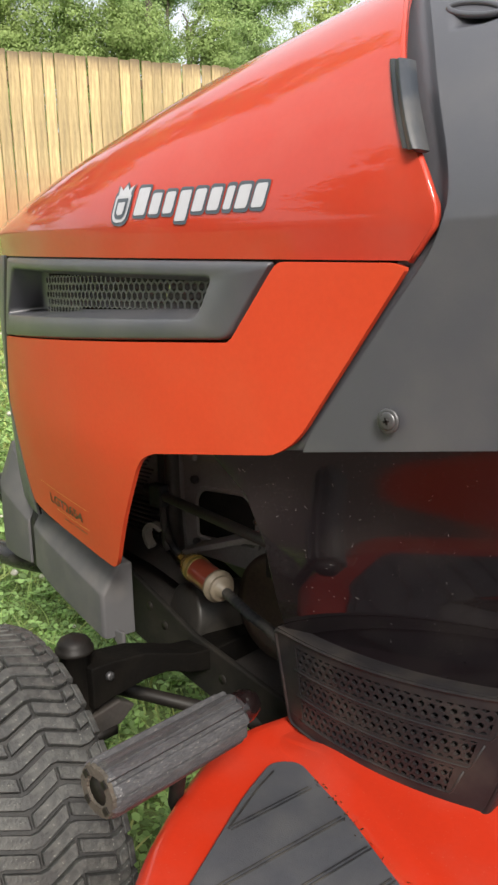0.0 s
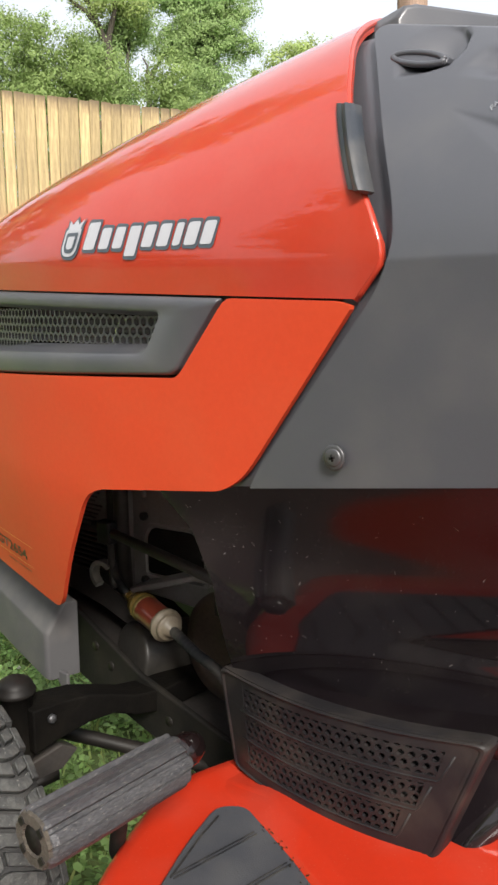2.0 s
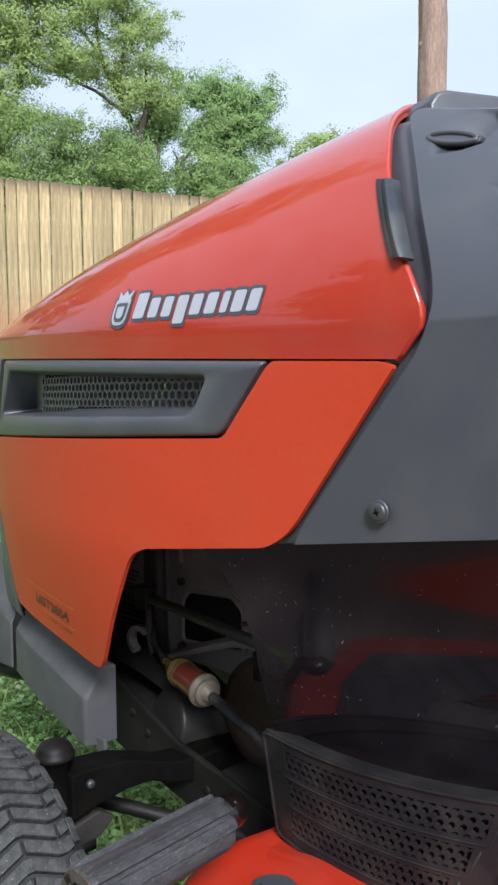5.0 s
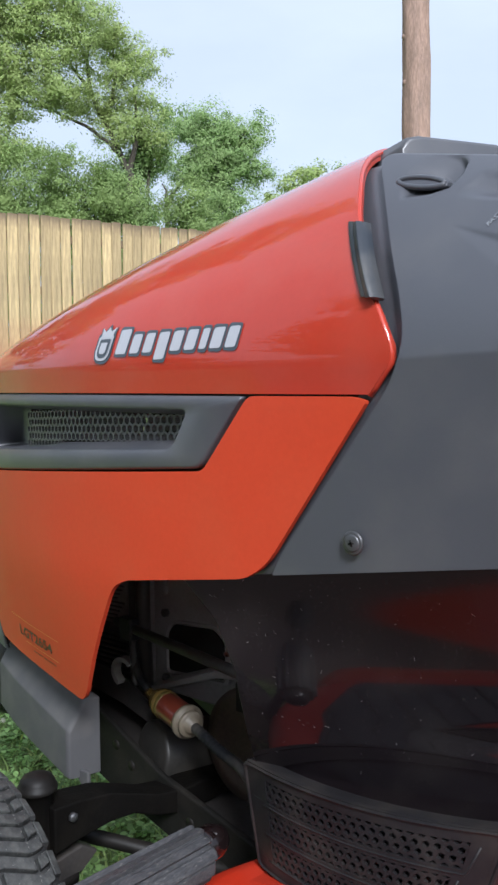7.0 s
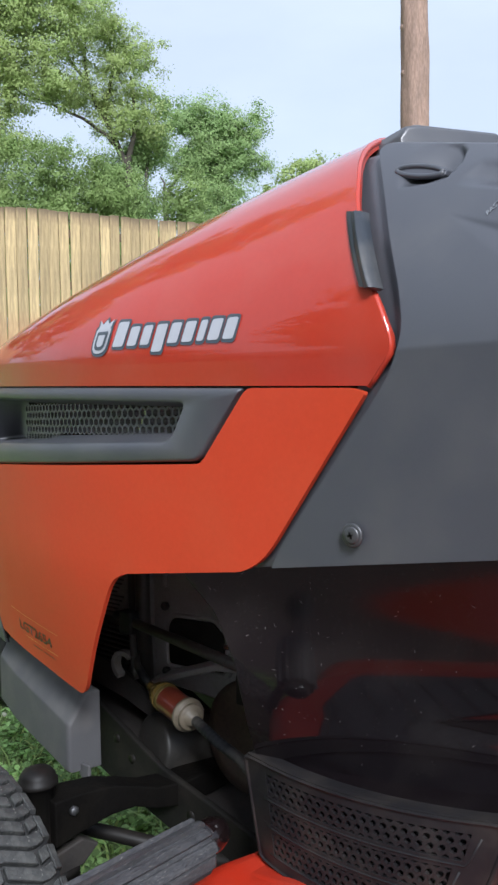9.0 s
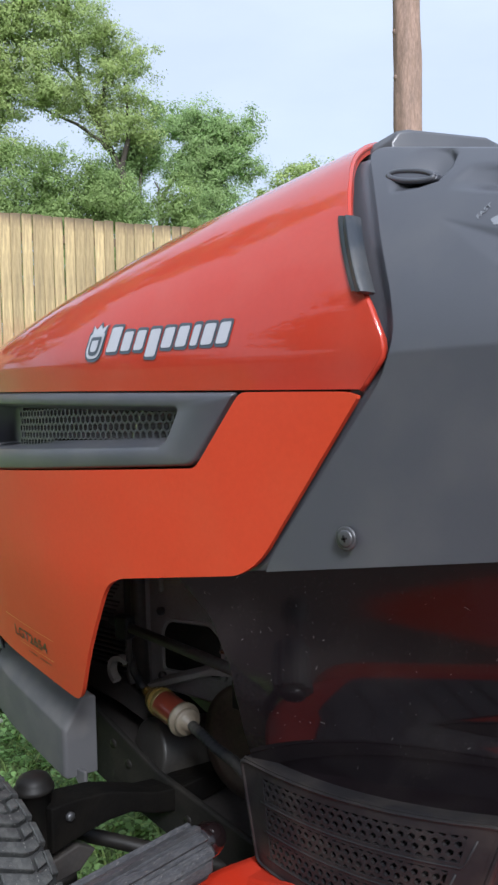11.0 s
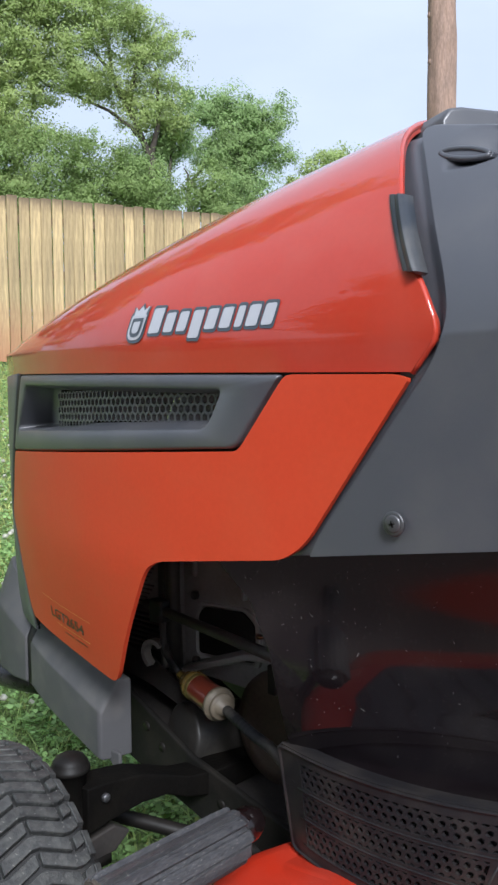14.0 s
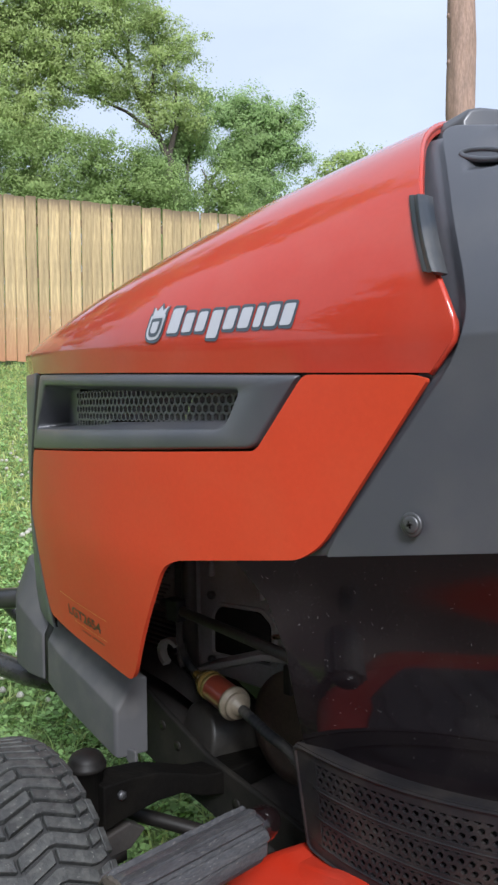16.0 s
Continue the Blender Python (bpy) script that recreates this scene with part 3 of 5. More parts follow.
part("bumper_gap", bm, STEEL_BLACK, tractor, "black filler for the shaded gap between bumper and trim")
bm = bmesh.new()
tube(bm, [(-1.16, 0.76, 0.335), (-1.30, 0.715, 0.338), (-1.42, 0.70, 0.342), (-1.55, 0.72, 0.350), (-1.62, 0.76, 0.40), (-1.62, 0.80, 0.42), (-1.62, 0.85, 0.40),
          (-1.55, 0.87, 0.350), (-1.42, 0.89, 0.342), (-1.16, 0.84, 0.335)], 0.0215)
part("brush_guard", bm, GUARD, tractor, "black tubular brush guard")
bm = bmesh.new()
tube(bm, [(-1.28, 0.76, 0.475), (-1.36, 0.735, 0.468), (-1.46, 0.715, 0.452), (-1.56, 0.73, 0.42), (-1.62, 0.78, 0.41)], 0.0205)
part("brush_guard", bm, GUARD, tractor, "black tubular brush guard")

# dash
DASH_EDGE = [(0.69, -0.434), (0.855, -0.304), (0.882, -0.281), (0.919, -0.284), (0.975, -0.308), (1.042, -0.339), (1.115, -0.384)]
SCOOP_LATCH = [(-0.3354, 1.0533), (-0.3234, 1.0333), (-0.2968, 1.0341), (-0.2793, 1.0374), (-0.2722, 1.0524), (-0.2743, 1.0672), (-0.2843, 1.0795), (-0.3023, 1.0870), (-0.3239, 1.0850), (-0.3333, 1.0700)]
SCOOP_LEVER = [(-0.2764, 1.0273), (-0.2415, 1.0186), (-0.10, 0.982), (-0.10, 1.020), (-0.2305, 1.0508), (-0.2563, 1.0556), (-0.264, 1.0503), (-0.271, 1.0358)]


def dash_bow(s):
    """The share of the half width at a share of the height over the fold, where the side turns inwards."""
    q = 0.25 + 0.75 * s
    return math.sqrt(max(0.0, 1 - q * q)) / math.sqrt(1 - 0.25 ** 2)


def dash_y(x, z):
    """The dash's plain side at a place, before its scoops."""
    s = max(0.0, min(1.0, (z - 0.888) / (0.270 - 0.31 * max(0.0, x + 0.37))))
    return Y_MID - 0.265 * dash_bow(s)


def ramp(x, a, b):
    t = max(0.0, min(1.0, (x - a) / (b - a)))
    return t * t * (3 - 2 * t)


def scoops(x, z):
    """Hollows with upright floors, sharp below and soft above, and the fold under the lever."""
    latch = dent(x, z, SCOOP_LATCH, 1.0, 0.009) * ramp(x, -0.335, -0.290) * 0.5 * max(0.0, 1.088 - z)
    lever = dent(x, z, SCOOP_LEVER, 1.0, 0.012) * ramp(x, -0.276, -0.225) * 0.6 * max(0.0, 1.057 - 0.27 * (x + 0.2563) - z)
    under = 0.9998 - 0.34 * (x + 0.2654) - z
    above = ((z - 0.9998) * 0.1654 + (x + 0.2654) * 0.1338) / 0.2127
    fold = max(0.0, min(0.42 * under, 0.22 * above))
    return latch + lever + fold


def dash_section(x, k, inset=0.0):
    """k from 0 at the lower edge to 1 at the middle of the top."""
    low = 0.693 + 0.143 * (x + 0.433)
    w = 0.265 - inset
    if k < 0.35:
        t = k / 0.35
        z = low + (0.888 - low) * t
        return Y_MID - w + 0.003 * (1 - t), z
    h = 0.270 - 0.31 * max(0.0, x + 0.37) - inset
    if k < 0.82:
        a = radians(51) * (k - 0.35) / 0.47
        return Y_MID - w * dash_bow(math.sin(a)), 0.888 + h * math.sin(a)
    t = (k - 0.82) / 0.18
    y1, z1 = Y_MID - w * dash_bow(math.sin(radians(51))), 0.888 + h * math.sin(radians(51))
    return y1 + (Y_MID - y1) * t, z1 + 0.008 * math.sin(min(1.0, t * 3) * math.pi / 2)


def dash_front(k):
    x = -0.34
    for _ in range(4):
        x = soft_line(dash_section(x, k)[1], DASH_EDGE, 0.028)
    q = max(0.0, min(1.0, (k - 0.775) / 0.045))
    return x + 0.018 * (1 - math.sqrt(1 - q * q))


def dash_point(u, v):
    k = 1 - abs(2 * v - 1)
    x0 = dash_front(k)
    x = x0 + (0.06 - x0) * u ** 1.3
    y, z = dash_section(x, k)
    if v < 0.5 and z > 0.85:
        y += scoops(x, z)
    return (x, y if v <= 0.5 else 2 * Y_MID - y, z)


dash = part("dash", grid(dash_point, 180, 440), GREY, tractor, "dark grey moulded plastic dash", solid=0.006, offset=-1, bevel=0.003, face=(0, 0, 1))


def cowl_point(u, v):
    k = 1 - abs(2 * v - 1)
    x = dash_front(k) - 0.032 + 0.072 * u
    y, z = dash_section(x, k, 0.011)
    return (x, y if v <= 0.5 else 2 * Y_MID - y, z)


part("cowl_strip", grid(cowl_point, 4, 120), GREY, tractor, "recessed grey strip between hood and dash", solid=0.004, offset=-1, face=(0, 0, 1))
bm = bmesh.new()
sections = []
for y in (0.680, 0.688, 0.70, 0.74, 0.78, 0.81, 0.85, 0.89, 0.902, 0.910):
    back = -0.3675 + 0.55 * (0.107 - abs(y - Y_MID))
    lift = -0.014 if y in (0.680, 0.910) else -0.003 if y in (0.688, 0.902) else 0.0
    sections.append([(-0.445, y, 1.106 + lift), (-0.41, y, 1.118 + lift), (back - 0.005, y, 1.1275 + lift), (back, y, 1.1245 + lift), (back + 0.004, y, 1.06), (-0.445, y, 1.06)])
sweep(bm, sections)
part("dash_hump", bm, GREY, tractor, "raised dark ridge on top of the dash", bevel=0.003)
# ring-shaped hood latch in its scoop
A, B = Vector((-0.335, 0.0, 1.0565)), Vector((-0.285, 0.0, 1.0440))


def on_latch(t, w, out):
    x, z = A.x + (B.x - A.x) * t, A.z + (B.z - A.z) * t + 0.83 * w
    return Vector((x, dash_y(x, z - 0.83 * w) + 0.004 + 0.55 * w - out, z))


bm = bmesh.new()
sweep(bm, [[on_latch(t, w * k, o) for w, o in ((-0.0075, 0.001), (-0.005, 0.0035), (0.005, 0.0035), (0.0075, 0.001), (0.006, -0.014), (-0.006, -0.014))] for t, k in ((-0.03, 0.4), (0.06, 0.85), (0.3, 1.0), (0.7, 1.0), (0.94, 0.85), (1.03, 0.4))])
latch = part("hood_latch", bm, GREY, dash, bevel=0.002)
bm = bmesh.new()
tube(bm, [on_latch(0.5 + 0.47 * math.cos(g), 0.0062 * math.sin(g), 0.0035) for g in [2 * math.pi * k / 40 for k in range(41)]], 0.0026, 10)
part("latch_grip", bm, GREY, latch)
# rubber hood clip on the rear rim
CLIP = [(-0.009, -0.001), (-0.007, -0.0025), (-0.004, -0.0032), (-0.001, -0.0045), (0.001, -0.0068), (0.003, -0.0078), (0.0055, -0.0062), (0.007, -0.002), (0.0075, 0.005)]


def clip_point(u, v):
    z = 0.940 + 0.072 * u
    a = math.asin(min(1, max(0, (z - 0.892) / 0.25)))
    dx, dy = CLIP[round(v * 8)]
    return (line(z, HOOD_REAR) + dx, Y_MID - 0.265 * math.cos(a) + dy, z - 0.25 * dx)


part("hood_clip", grid(clip_point, 10, 8), CLIP_RUBBER, tractor, "black rubber hood clip", solid=0.004, offset=0, bevel=0.0015)
# screw
SCREW = Matrix.Translation((-0.3305, 0.5275, 0.7340)) @ Matrix.Rotation(math.pi / 2, 4, "X")
bm = bmesh.new()
lathe(bm, [(0.0098, -0.002), (0.0106, 0.0002), (0.0098, 0.0010), (0.0075, 0.0011)], 28, SCREW)
screw = part("screw", bm, CHROME, tractor, "zinc screw with washer")
bm = bmesh.new()
lathe(bm, [(0.0078, 0.0005), (0.0076, 0.0016), (0.0064, 0.0023), (0.003, 0.0026)], 28, SCREW)
part("screw_head", bm, CHROME, screw)
# Slot drawn as a raised black cross, the recess's dark in its colour.
bm = bmesh.new()
for turn in (0.3, 0.3 + math.pi / 2):
    box(bm, (-0.0010, -0.0030, 0.0018), (0.0010, 0.0030, 0.00285), SCREW @ Matrix.Rotation(turn, 4, "Z"))
part("screw_slot", bm, STEEL_BLACK, screw)


def on_dash(x, z, c=0.0):
    return (x, dash_y(x, z) - 0.0006 + c, z)


lettering("dash_lettering", "FAST", 0.0062, lambda a, b, c: on_dash(-0.2290 + 0.61 * a - 0.62 * b, 0.9915 + 0.80 * a + 0.72 * b, c), PRINT, dash, "small white lettering")
bm = bmesh.new()
mark = [(0.0052 * math.cos(g) * (1 + 0.3 * math.sin(3 * g)), 0.0042 * math.sin(g)) for g in [2 * math.pi * k / 16 for k in range(16)]]
bm.faces.new([bm.verts.new(on_dash(-0.2120 + a, 0.9880 + b)) for a, b in mark])
part("speed_mark", bm, PRINT, dash, "small white speed mark", shade=False)

# glossy black lower panel with its grille
LOWER = [(0.31, 0.7093), (0.4, 0.6643), (0.45, 0.6393), (0.48, 0.6243), (0.5, 0.6148), (0.52, 0.6063), (0.535, 0.6007), (0.55, 0.5961), (0.565, 0.5922), (0.58, 0.5889), (0.595, 0.5861), (0.61, 0.5839), (0.625, 0.5816), (0.64, 0.5785), (0.66, 0.5736), (0.7, 0.5631), (0.75, 0.5497)]


def lower_y(x, z):
    """The panel's face: it bows in towards its foot and turns a little to the rear."""
    return soft_line(z, LOWER, 0.010) + line(z, [(0.43, 0.17), (0.53, 0.33)]) * (x + 0.5)


LOWER_EDGE = [(0.297, -0.550), (0.40, -0.543), (0.456, -0.538), (0.526, -0.526), (0.571, -0.524), (0.628, -0.538), (0.663, -0.562), (0.694, -0.577)]


def lower_point(u, v):
    z0 = 0.31 + 0.385 * v
    x0 = line(z0, LOWER_EDGE)
    x = x0 + (0.06 - x0) * u
    z = 0.31 + (0.385 + 0.12 * max(0.0, x + 0.433)) * v
    return (x, lower_y(x, z), z)


lower = part("lower_panel", grid(lower_point, 40, 60), BLACK_GLOSS, tractor, "scratched glossy black lower panel", solid=0.004, offset=-1, bevel=0.0012, face=(0, -1, 0))


bm = bmesh.new()
random.seed(14)
for k in range(80):
    u, v = (0.02 + 0.45 * random.random() ** 1.6) if k % 3 else 0.02 + 0.8 * random.random(), 0.42 + 0.55 * random.random()
    p, q = Vector(lower_point(u, v)), Vector(lower_point(u + 0.004, v))
    along, up = (q - p).normalized(), (Vector(lower_point(u, v + 0.01)) - p).normalized()
    g, l, w = random.random() * math.pi, 0.0006 + 0.0022 * random.random() ** 3, 0.00026
    d1, d2 = along * math.cos(g) + up * math.sin(g), up * math.cos(g) - along * math.sin(g)
    out = along.cross(up).normalized() * 0.0006
    bm.faces.new([bm.verts.new(p + out + d1 * l * a + d2 * w * b) for a, b in ((-1, -1), (1, -0.4), (1, 0.4), (-1, 1))])
part("scratches", bm, SCUFF, lower, "fine pale scratches and specks", shade=False)["kind"] = "stuff"


def grille_place(a, b, c):
    """a from 0 to 1 along, b from 0 to 1 up, c outwards."""
    top, low = Vector((-0.553, 0.631, 0.457)).lerp(Vector((-0.228, 0.631, 0.480)), a), Vector((-0.540, 0.642, 0.336)).lerp(Vector((-0.280, 0.632, 0.342)), a)
    p = low.lerp(top, b)
    bulge = 0.020 * 4 * a * (1 - a)
    return (p.x, p.y - bulge - 0.004 - c, p.z - 0.006 * 4 * a * (1 - a) * b)


bm = bmesh.new()
frame_loops = []
outer = rounded([(0, 0), (1, 0), (1, 1), (0, 1)], [0.05, 0.07, 0.06, 0.07], 5)


def dense(loop, n=16):
    out = []
    for p, q in zip(loop, loop[1:] + loop[:1]):
        k = max(1, int(n * math.hypot(q[0] - p[0], q[1] - p[1])))
        out += [(p[0] + (q[0] - p[0]) * i / k, p[1] + (q[1] - p[1]) * i / k) for i in range(k)]
    return out


outer = dense(outer)
for s, c in ((1.0, -0.018), (1.0, 0.0015), (0.994, 0.0045), (0.982, 0.0062), (0.966, 0.0060), (0.952, 0.0044), (0.93, 0.0042)):
    frame_loops.append([grille_place(0.5 + (a - 0.5) * s, 0.5 + (b - 0.5) * s, c) for a, b in outer])
sweep(bm, frame_loops, cap=False)
grille = part("grille", bm, BLACK_GRILLE, tractor, "dusty black plastic cooling grille", shade=False)


def ledge_point(u, v):
    """A shelf added from the back of the grille's rim to the panel, to darken the trough."""
    x, y, z = grille_place(u, 0.97, -0.012)
    return (x, y + (lower_y(x, z) + 0.003 - y) * v, z)


part("grille_ledge", grid(ledge_point, 24, 4), BLACK_GLOSS, grille, "black shelf added behind the grille to darken the trough", face=(0, 0, 1))
BANDS = [(0.69, 0.90, 0.90), (0.42, 0.63, 0.87), (0.15, 0.36, 0.83)]
bm = bmesh.new()
size = 0.0205
for lo, hi, end in BANDS:
    cells = hex_cells(0.125, end, lambda a: lo, lambda a: hi, size, 2.25)
    holed_plate(bm, cells, lambda a, b, c: grille_place(a, b, 0.003 - c), 0.62, 0.004, 2.25)
part("grille_mesh", bm, BLACK_GRILLE, grille, shade=False)
# Black sheet added behind the holes for the dark inside them.
part("grille_back", grid(lambda u, v: grille_place(0.02 + 0.96 * u, 0.02 + 0.96 * v, -0.004), 16, 4), HOSE, grille)
for lo, hi in ((-0.01, 0.14), (0.35, 0.42), (0.62, 0.69), (0.90, 1.01)):
    bm = bmesh.new()
    sweep(bm, [[grille_place(0.03 + 0.94 * i / 16, b, c) for b, c in ((lo - 0.004, 0.0), (lo, 0.0036), (hi, 0.0036), (hi + 0.004, 0.0))] for i in range(17)])
    part("grille_bar", bm, BLACK_GRILLE, grille, shade=False)
for a0, a1 in ((0.015, 0.125), (0.89, 0.985)):
    bm = bmesh.new()
    sweep(bm, [[grille_place(a0, t, 0.0038), grille_place(a1, t, 0.0038), grille_place(a1, t, 0.0), grille_place(a0, t, 0.0)] for t in (0.02, 0.5, 0.98)])
    part("grille_end", bm, BLACK_GRILLE, grille, shade=False)
for lo, hi, end in BANDS:
    bm = bmesh.new()
    sweep(bm, [[grille_place(end - 0.004, t, 0.0036), grille_place(0.90, t, 0.0036), grille_place(0.90, t, 0.0), grille_place(end - 0.004, t, 0.0)] for t in (lo - 0.01, hi + 0.01)])
    part("grille_end", bm, BLACK_GRILLE, grille, shade=False)
for b, a0, a1 in ((0.655, 0.10, 0.90), (0.385, 0.10, 0.87), (0.125, 0.10, 0.84)):
    bm = bmesh.new()
    tube(bm, [grille_place(a0 + (a1 - a0) * k / 16, b, 0.0034) for k in range(17)] + [grille_place(a1 + 0.008, b + 0.03, 0.0034), grille_place(a1 + 0.02, b + 0.22, 0.0034)], 0.0012, 8)
    part("grille_rib", bm, BLACK_GRILLE, grille)

def skirt_point(u, v):
    """The foot of the panel, swelling out round the grille's rear end down to the footrest."""
    x1, y1 = line(u, [(0.0, -0.38), (0.5, -0.285), (0.62, -0.266), (0.70, -0.258), (0.78, -0.252), (1.0, -0.236)]), line(u, [(0.0, 0.655), (0.35, 0.648), (0.5, 0.644), (0.62, 0.643), (0.70, 0.648), (0.78, 0.660), (1.0, 0.74)])
    x0 = -0.38 + 0.26 * u
    y0 = lower_y(x0, 0.43) + 0.006
    w = math.sin(v * math.pi / 2) ** 1.2
    return (x0 + (x1 - x0) * w, y0 + (y1 - y0) * w, 0.43 - 0.102 * v)


part("panel_skirt", grid(skirt_point, 48, 16), BLACK_GLOSS, lower, "glossy black foot of the panel", face=(0.3, -1, 0))

# footrest and mat
FOOT = [(-0.545, 0.74), (-0.561, 0.66), (-0.577, 0.604), (-0.579, 0.569), (-0.563, 0.51), (-0.534, 0.446), (-0.498, 0.381), (-0.455, 0.325), (-0.36, 0.285), (0.35, 0.28), (0.35, 0.74)]
bm = bmesh.new()
o = rounded(FOOT, 0.03, 4)
cx, cy = -0.15, 0.53
loops = []
for s, z in ((0.985, 0.285), (0.998, 0.308), (1.0, 0.318), (0.990, 0.327), (0.970, 0.332), (0.94, 0.333), (0.90, 0.331), (0.5, 0.331)):
    loops.append([(cx + (x - cx) * s, cy + (y - cy) * s, z) for x, y in o])
sweep(bm, loops)
footrest = part("footrest", bm, FOOT_ORANGE, tractor, "glossy orange footrest")


def fillet_point(u, v):
    """The footrest's surface: a rounded rise beside the mat, then a crease and a hollow up to the panel."""
    x = -0.548 + 0.75 * u ** 1.3
    y0 = line(x, [(-0.55, 0.592), (-0.48, 0.578), (-0.38, 0.538), (-0.30, 0.500), (-0.20, 0.462), (0.25, 0.44)])
    y1 = line(x, [(-0.55, 0.610), (-0.46, 0.603), (-0.30, 0.570), (0.25, 0.50)])
    rise = ramp(x, -0.548, -0.44)
    if v < 0.4:
        t = v / 0.4
        roll = min(1.0, t * (y1 - y0) / 0.036)
        return (x, y0 + (y1 - y0) * t, 0.3300 + 0.015 * (1 - (1 - roll) ** 1.7) * rise)
    t = (v - 0.4) / 0.6
    return (x, y1 + (0.75 - y1) * t, 0.3300 + (0.015 + 0.004 * t + 0.030 * t * t) * rise)


part("footrest_fillet", grid(fillet_point, 60, 40), FOOT_ORANGE, footrest, face=(0, 0, 1))
MAT = [(-0.500, 0.560), (-0.478, 0.580), (-0.441, 0.566), (-0.38, 0.543), (-0.302, 0.505), (-0.20, 0.465), (0.25, 0.45), (0.25, 0.33), (-0.41, 0.335), (-0.442, 0.408), (-0.481, 0.498)]
bm = bmesh.new()
mo = rounded(MAT, 0.022, 5)
mc = (-0.2, 0.45)
sweep(bm, [[(mc[0] + (x - mc[0]) * s, mc[1] + (y - mc[1]) * s, z) for x, y in mo] for s, z in ((1.0, 0.329), (1.0, 0.3365), (0.993, 0.338))])
foot_mat = part("footrest_mat", bm, RUBBER_MAT, tractor, "grey ribbed rubber foot mat", bevel=0.001)
# Raised black strips; the dark of the mat's grooves is in their colour.
bm = bmesh.new()
for k in range(9):
    x = -0.457 + 0.042 * k
    y0, y1 = line(x, [(-0.458, 0.455), (-0.42, 0.375), (-0.39, 0.345), (0, 0.345)]), line(x, [(-0.45, 0.552), (-0.38, 0.525), (-0.30, 0.49), (-0.2, 0.455)])
    for dx in (0.0, 0.0042):
        sweep(bm, [[(x + dx + a + 0.16 * (y - y0), y, z) for a, z in ((0, 0.3365), (0, 0.3392), (0.0015, 0.3392), (0.0015, 0.3365))] for y in (y0, y1)])
sweep(bm, [[(x + a, y, z) for a, z in ((0, 0.3365), (0, 0.3392), (0.002, 0.3392), (0.002, 0.3365))] for x, y in ((-0.456, 0.452), (-0.478, 0.515), (-0.486, 0.548))])
part("mat_rib", bm, HOSE, foot_mat, bevel=0.0006)

bm = bmesh.new()
random.seed(8)
for k in range(34):
    t = random.random()
    x, y = -0.45 + 0.19 * t + 0.004 * random.gauss(0, 1), 0.571 - 0.082 * t + 0.003 * random.gauss(0, 1)
    g, l = random.random() * 6.28, 0.001 + 0.0022 * random.random() ** 2
    a, b = Vector((math.cos(g), math.sin(g), 0)) * l, Vector((-math.sin(g), math.cos(g), 0)) * 0.0006
    p = Vector((x, y, 0.3385 + 0.001 * random.random()))
    bm.faces.new([bm.verts.new(q) for q in (p - a - b, p + a * 0.6 - b + Vector((0, 0, 0.001)), p + a, p + a * 0.6 + b, p - a + b)])
part("grass_clippings", bm, BLADE_DRY, foot_mat, "dry grass clippings along the mat's edge", shade=False)["kind"] = "stuff"

# mower deck below the footrest
bm = bmesh.new()
deck = rounded([(-0.50, 0.16), (-0.44, 0.02), (0.40, 0.02), (0.40, 1.45), (-0.30, 1.45), (-0.36, 1.30)], 0.06, 5)
sweep(bm, [[(0.02 + (x - 0.02) * s, 0.765 + (y - 0.765) * s, z) for x, y in deck] for s, z in ((1.02, 0.075), (1.0, 0.085), (1.0, 0.165), (0.985, 0.185), (0.95, 0.192), (0.5, 0.192))])
part("mower_deck", bm, ORANGE, tractor, "orange mower deck under the footrest")

# brake pedal: a ribbed rubber sleeve on an arm
def pedal_ring(y, r, n=132):
    """A ring with eleven flat flutes and thin grooves between them."""
    out = []
    for k in range(n):
        a = 2 * math.pi * k / n
        t = (a * 11 / (2 * math.pi)) % 1.0
        rr = r * (1 - 0.13) if t < 0.25 else r * (1 + 0.17 * (0.5 - t))
        out.append((-0.482 + rr * math.cos(a), y + 0.0012 * math.sin(5 * a) * (r > 0.02), 0.430 + rr * math.sin(a)))
    return out


bm = bmesh.new()
sweep(bm, [pedal_ring(0.345, 0.0125), pedal_ring(0.331, 0.0125), pedal_ring(0.329, 0.0215), pedal_ring(0.331, 0.0243), pedal_ring(0.336, 0.0256), pedal_ring(0.40, 0.0258), pedal_ring(0.484, 0.0254), pedal_ring(0.487, 0.0235)])
pedal = part("pedal", bm, PEDAL, tractor, "worn grey ribbed rubber brake pedal", shade=False)
bm = bmesh.new()
ragged = [0.0232 + 0.0012 * math.sin(5 * g) * math.sin(11 * g) for g in [2 * math.pi * k / 48 for k in range(48)]]
sweep(bm, [[(-0.482 + r * s * math.cos(2 * math.pi * k / 48), y, 0.430 + r * s * math.sin(2 * math.pi * k / 48)) for k, r in enumerate(ragged)] for s, y in ((1.02, 0.331), (0.98, 0.3278), (0.58, 0.3275), (0.54, 0.3300))], cap=False)
part("end_face", bm, DIRT, pedal, "dirt-caked brown end face", shade=False)
# Black plug; the dark inside the bore is its colour.
bm = bmesh.new()
lathe(bm, [(0.0128, 0.0), (0.0122, -0.006), (0.004, -0.007)], 24, Matrix.Translation((-0.482, 0.3296, 0.430)) @ Matrix.Rotation(math.pi / 2, 4, "X"))
part("bore", bm, STEEL_BLACK, pedal, "dark bore")
# Raised black boxes stand for the shaded slots.
bm = bmesh.new()
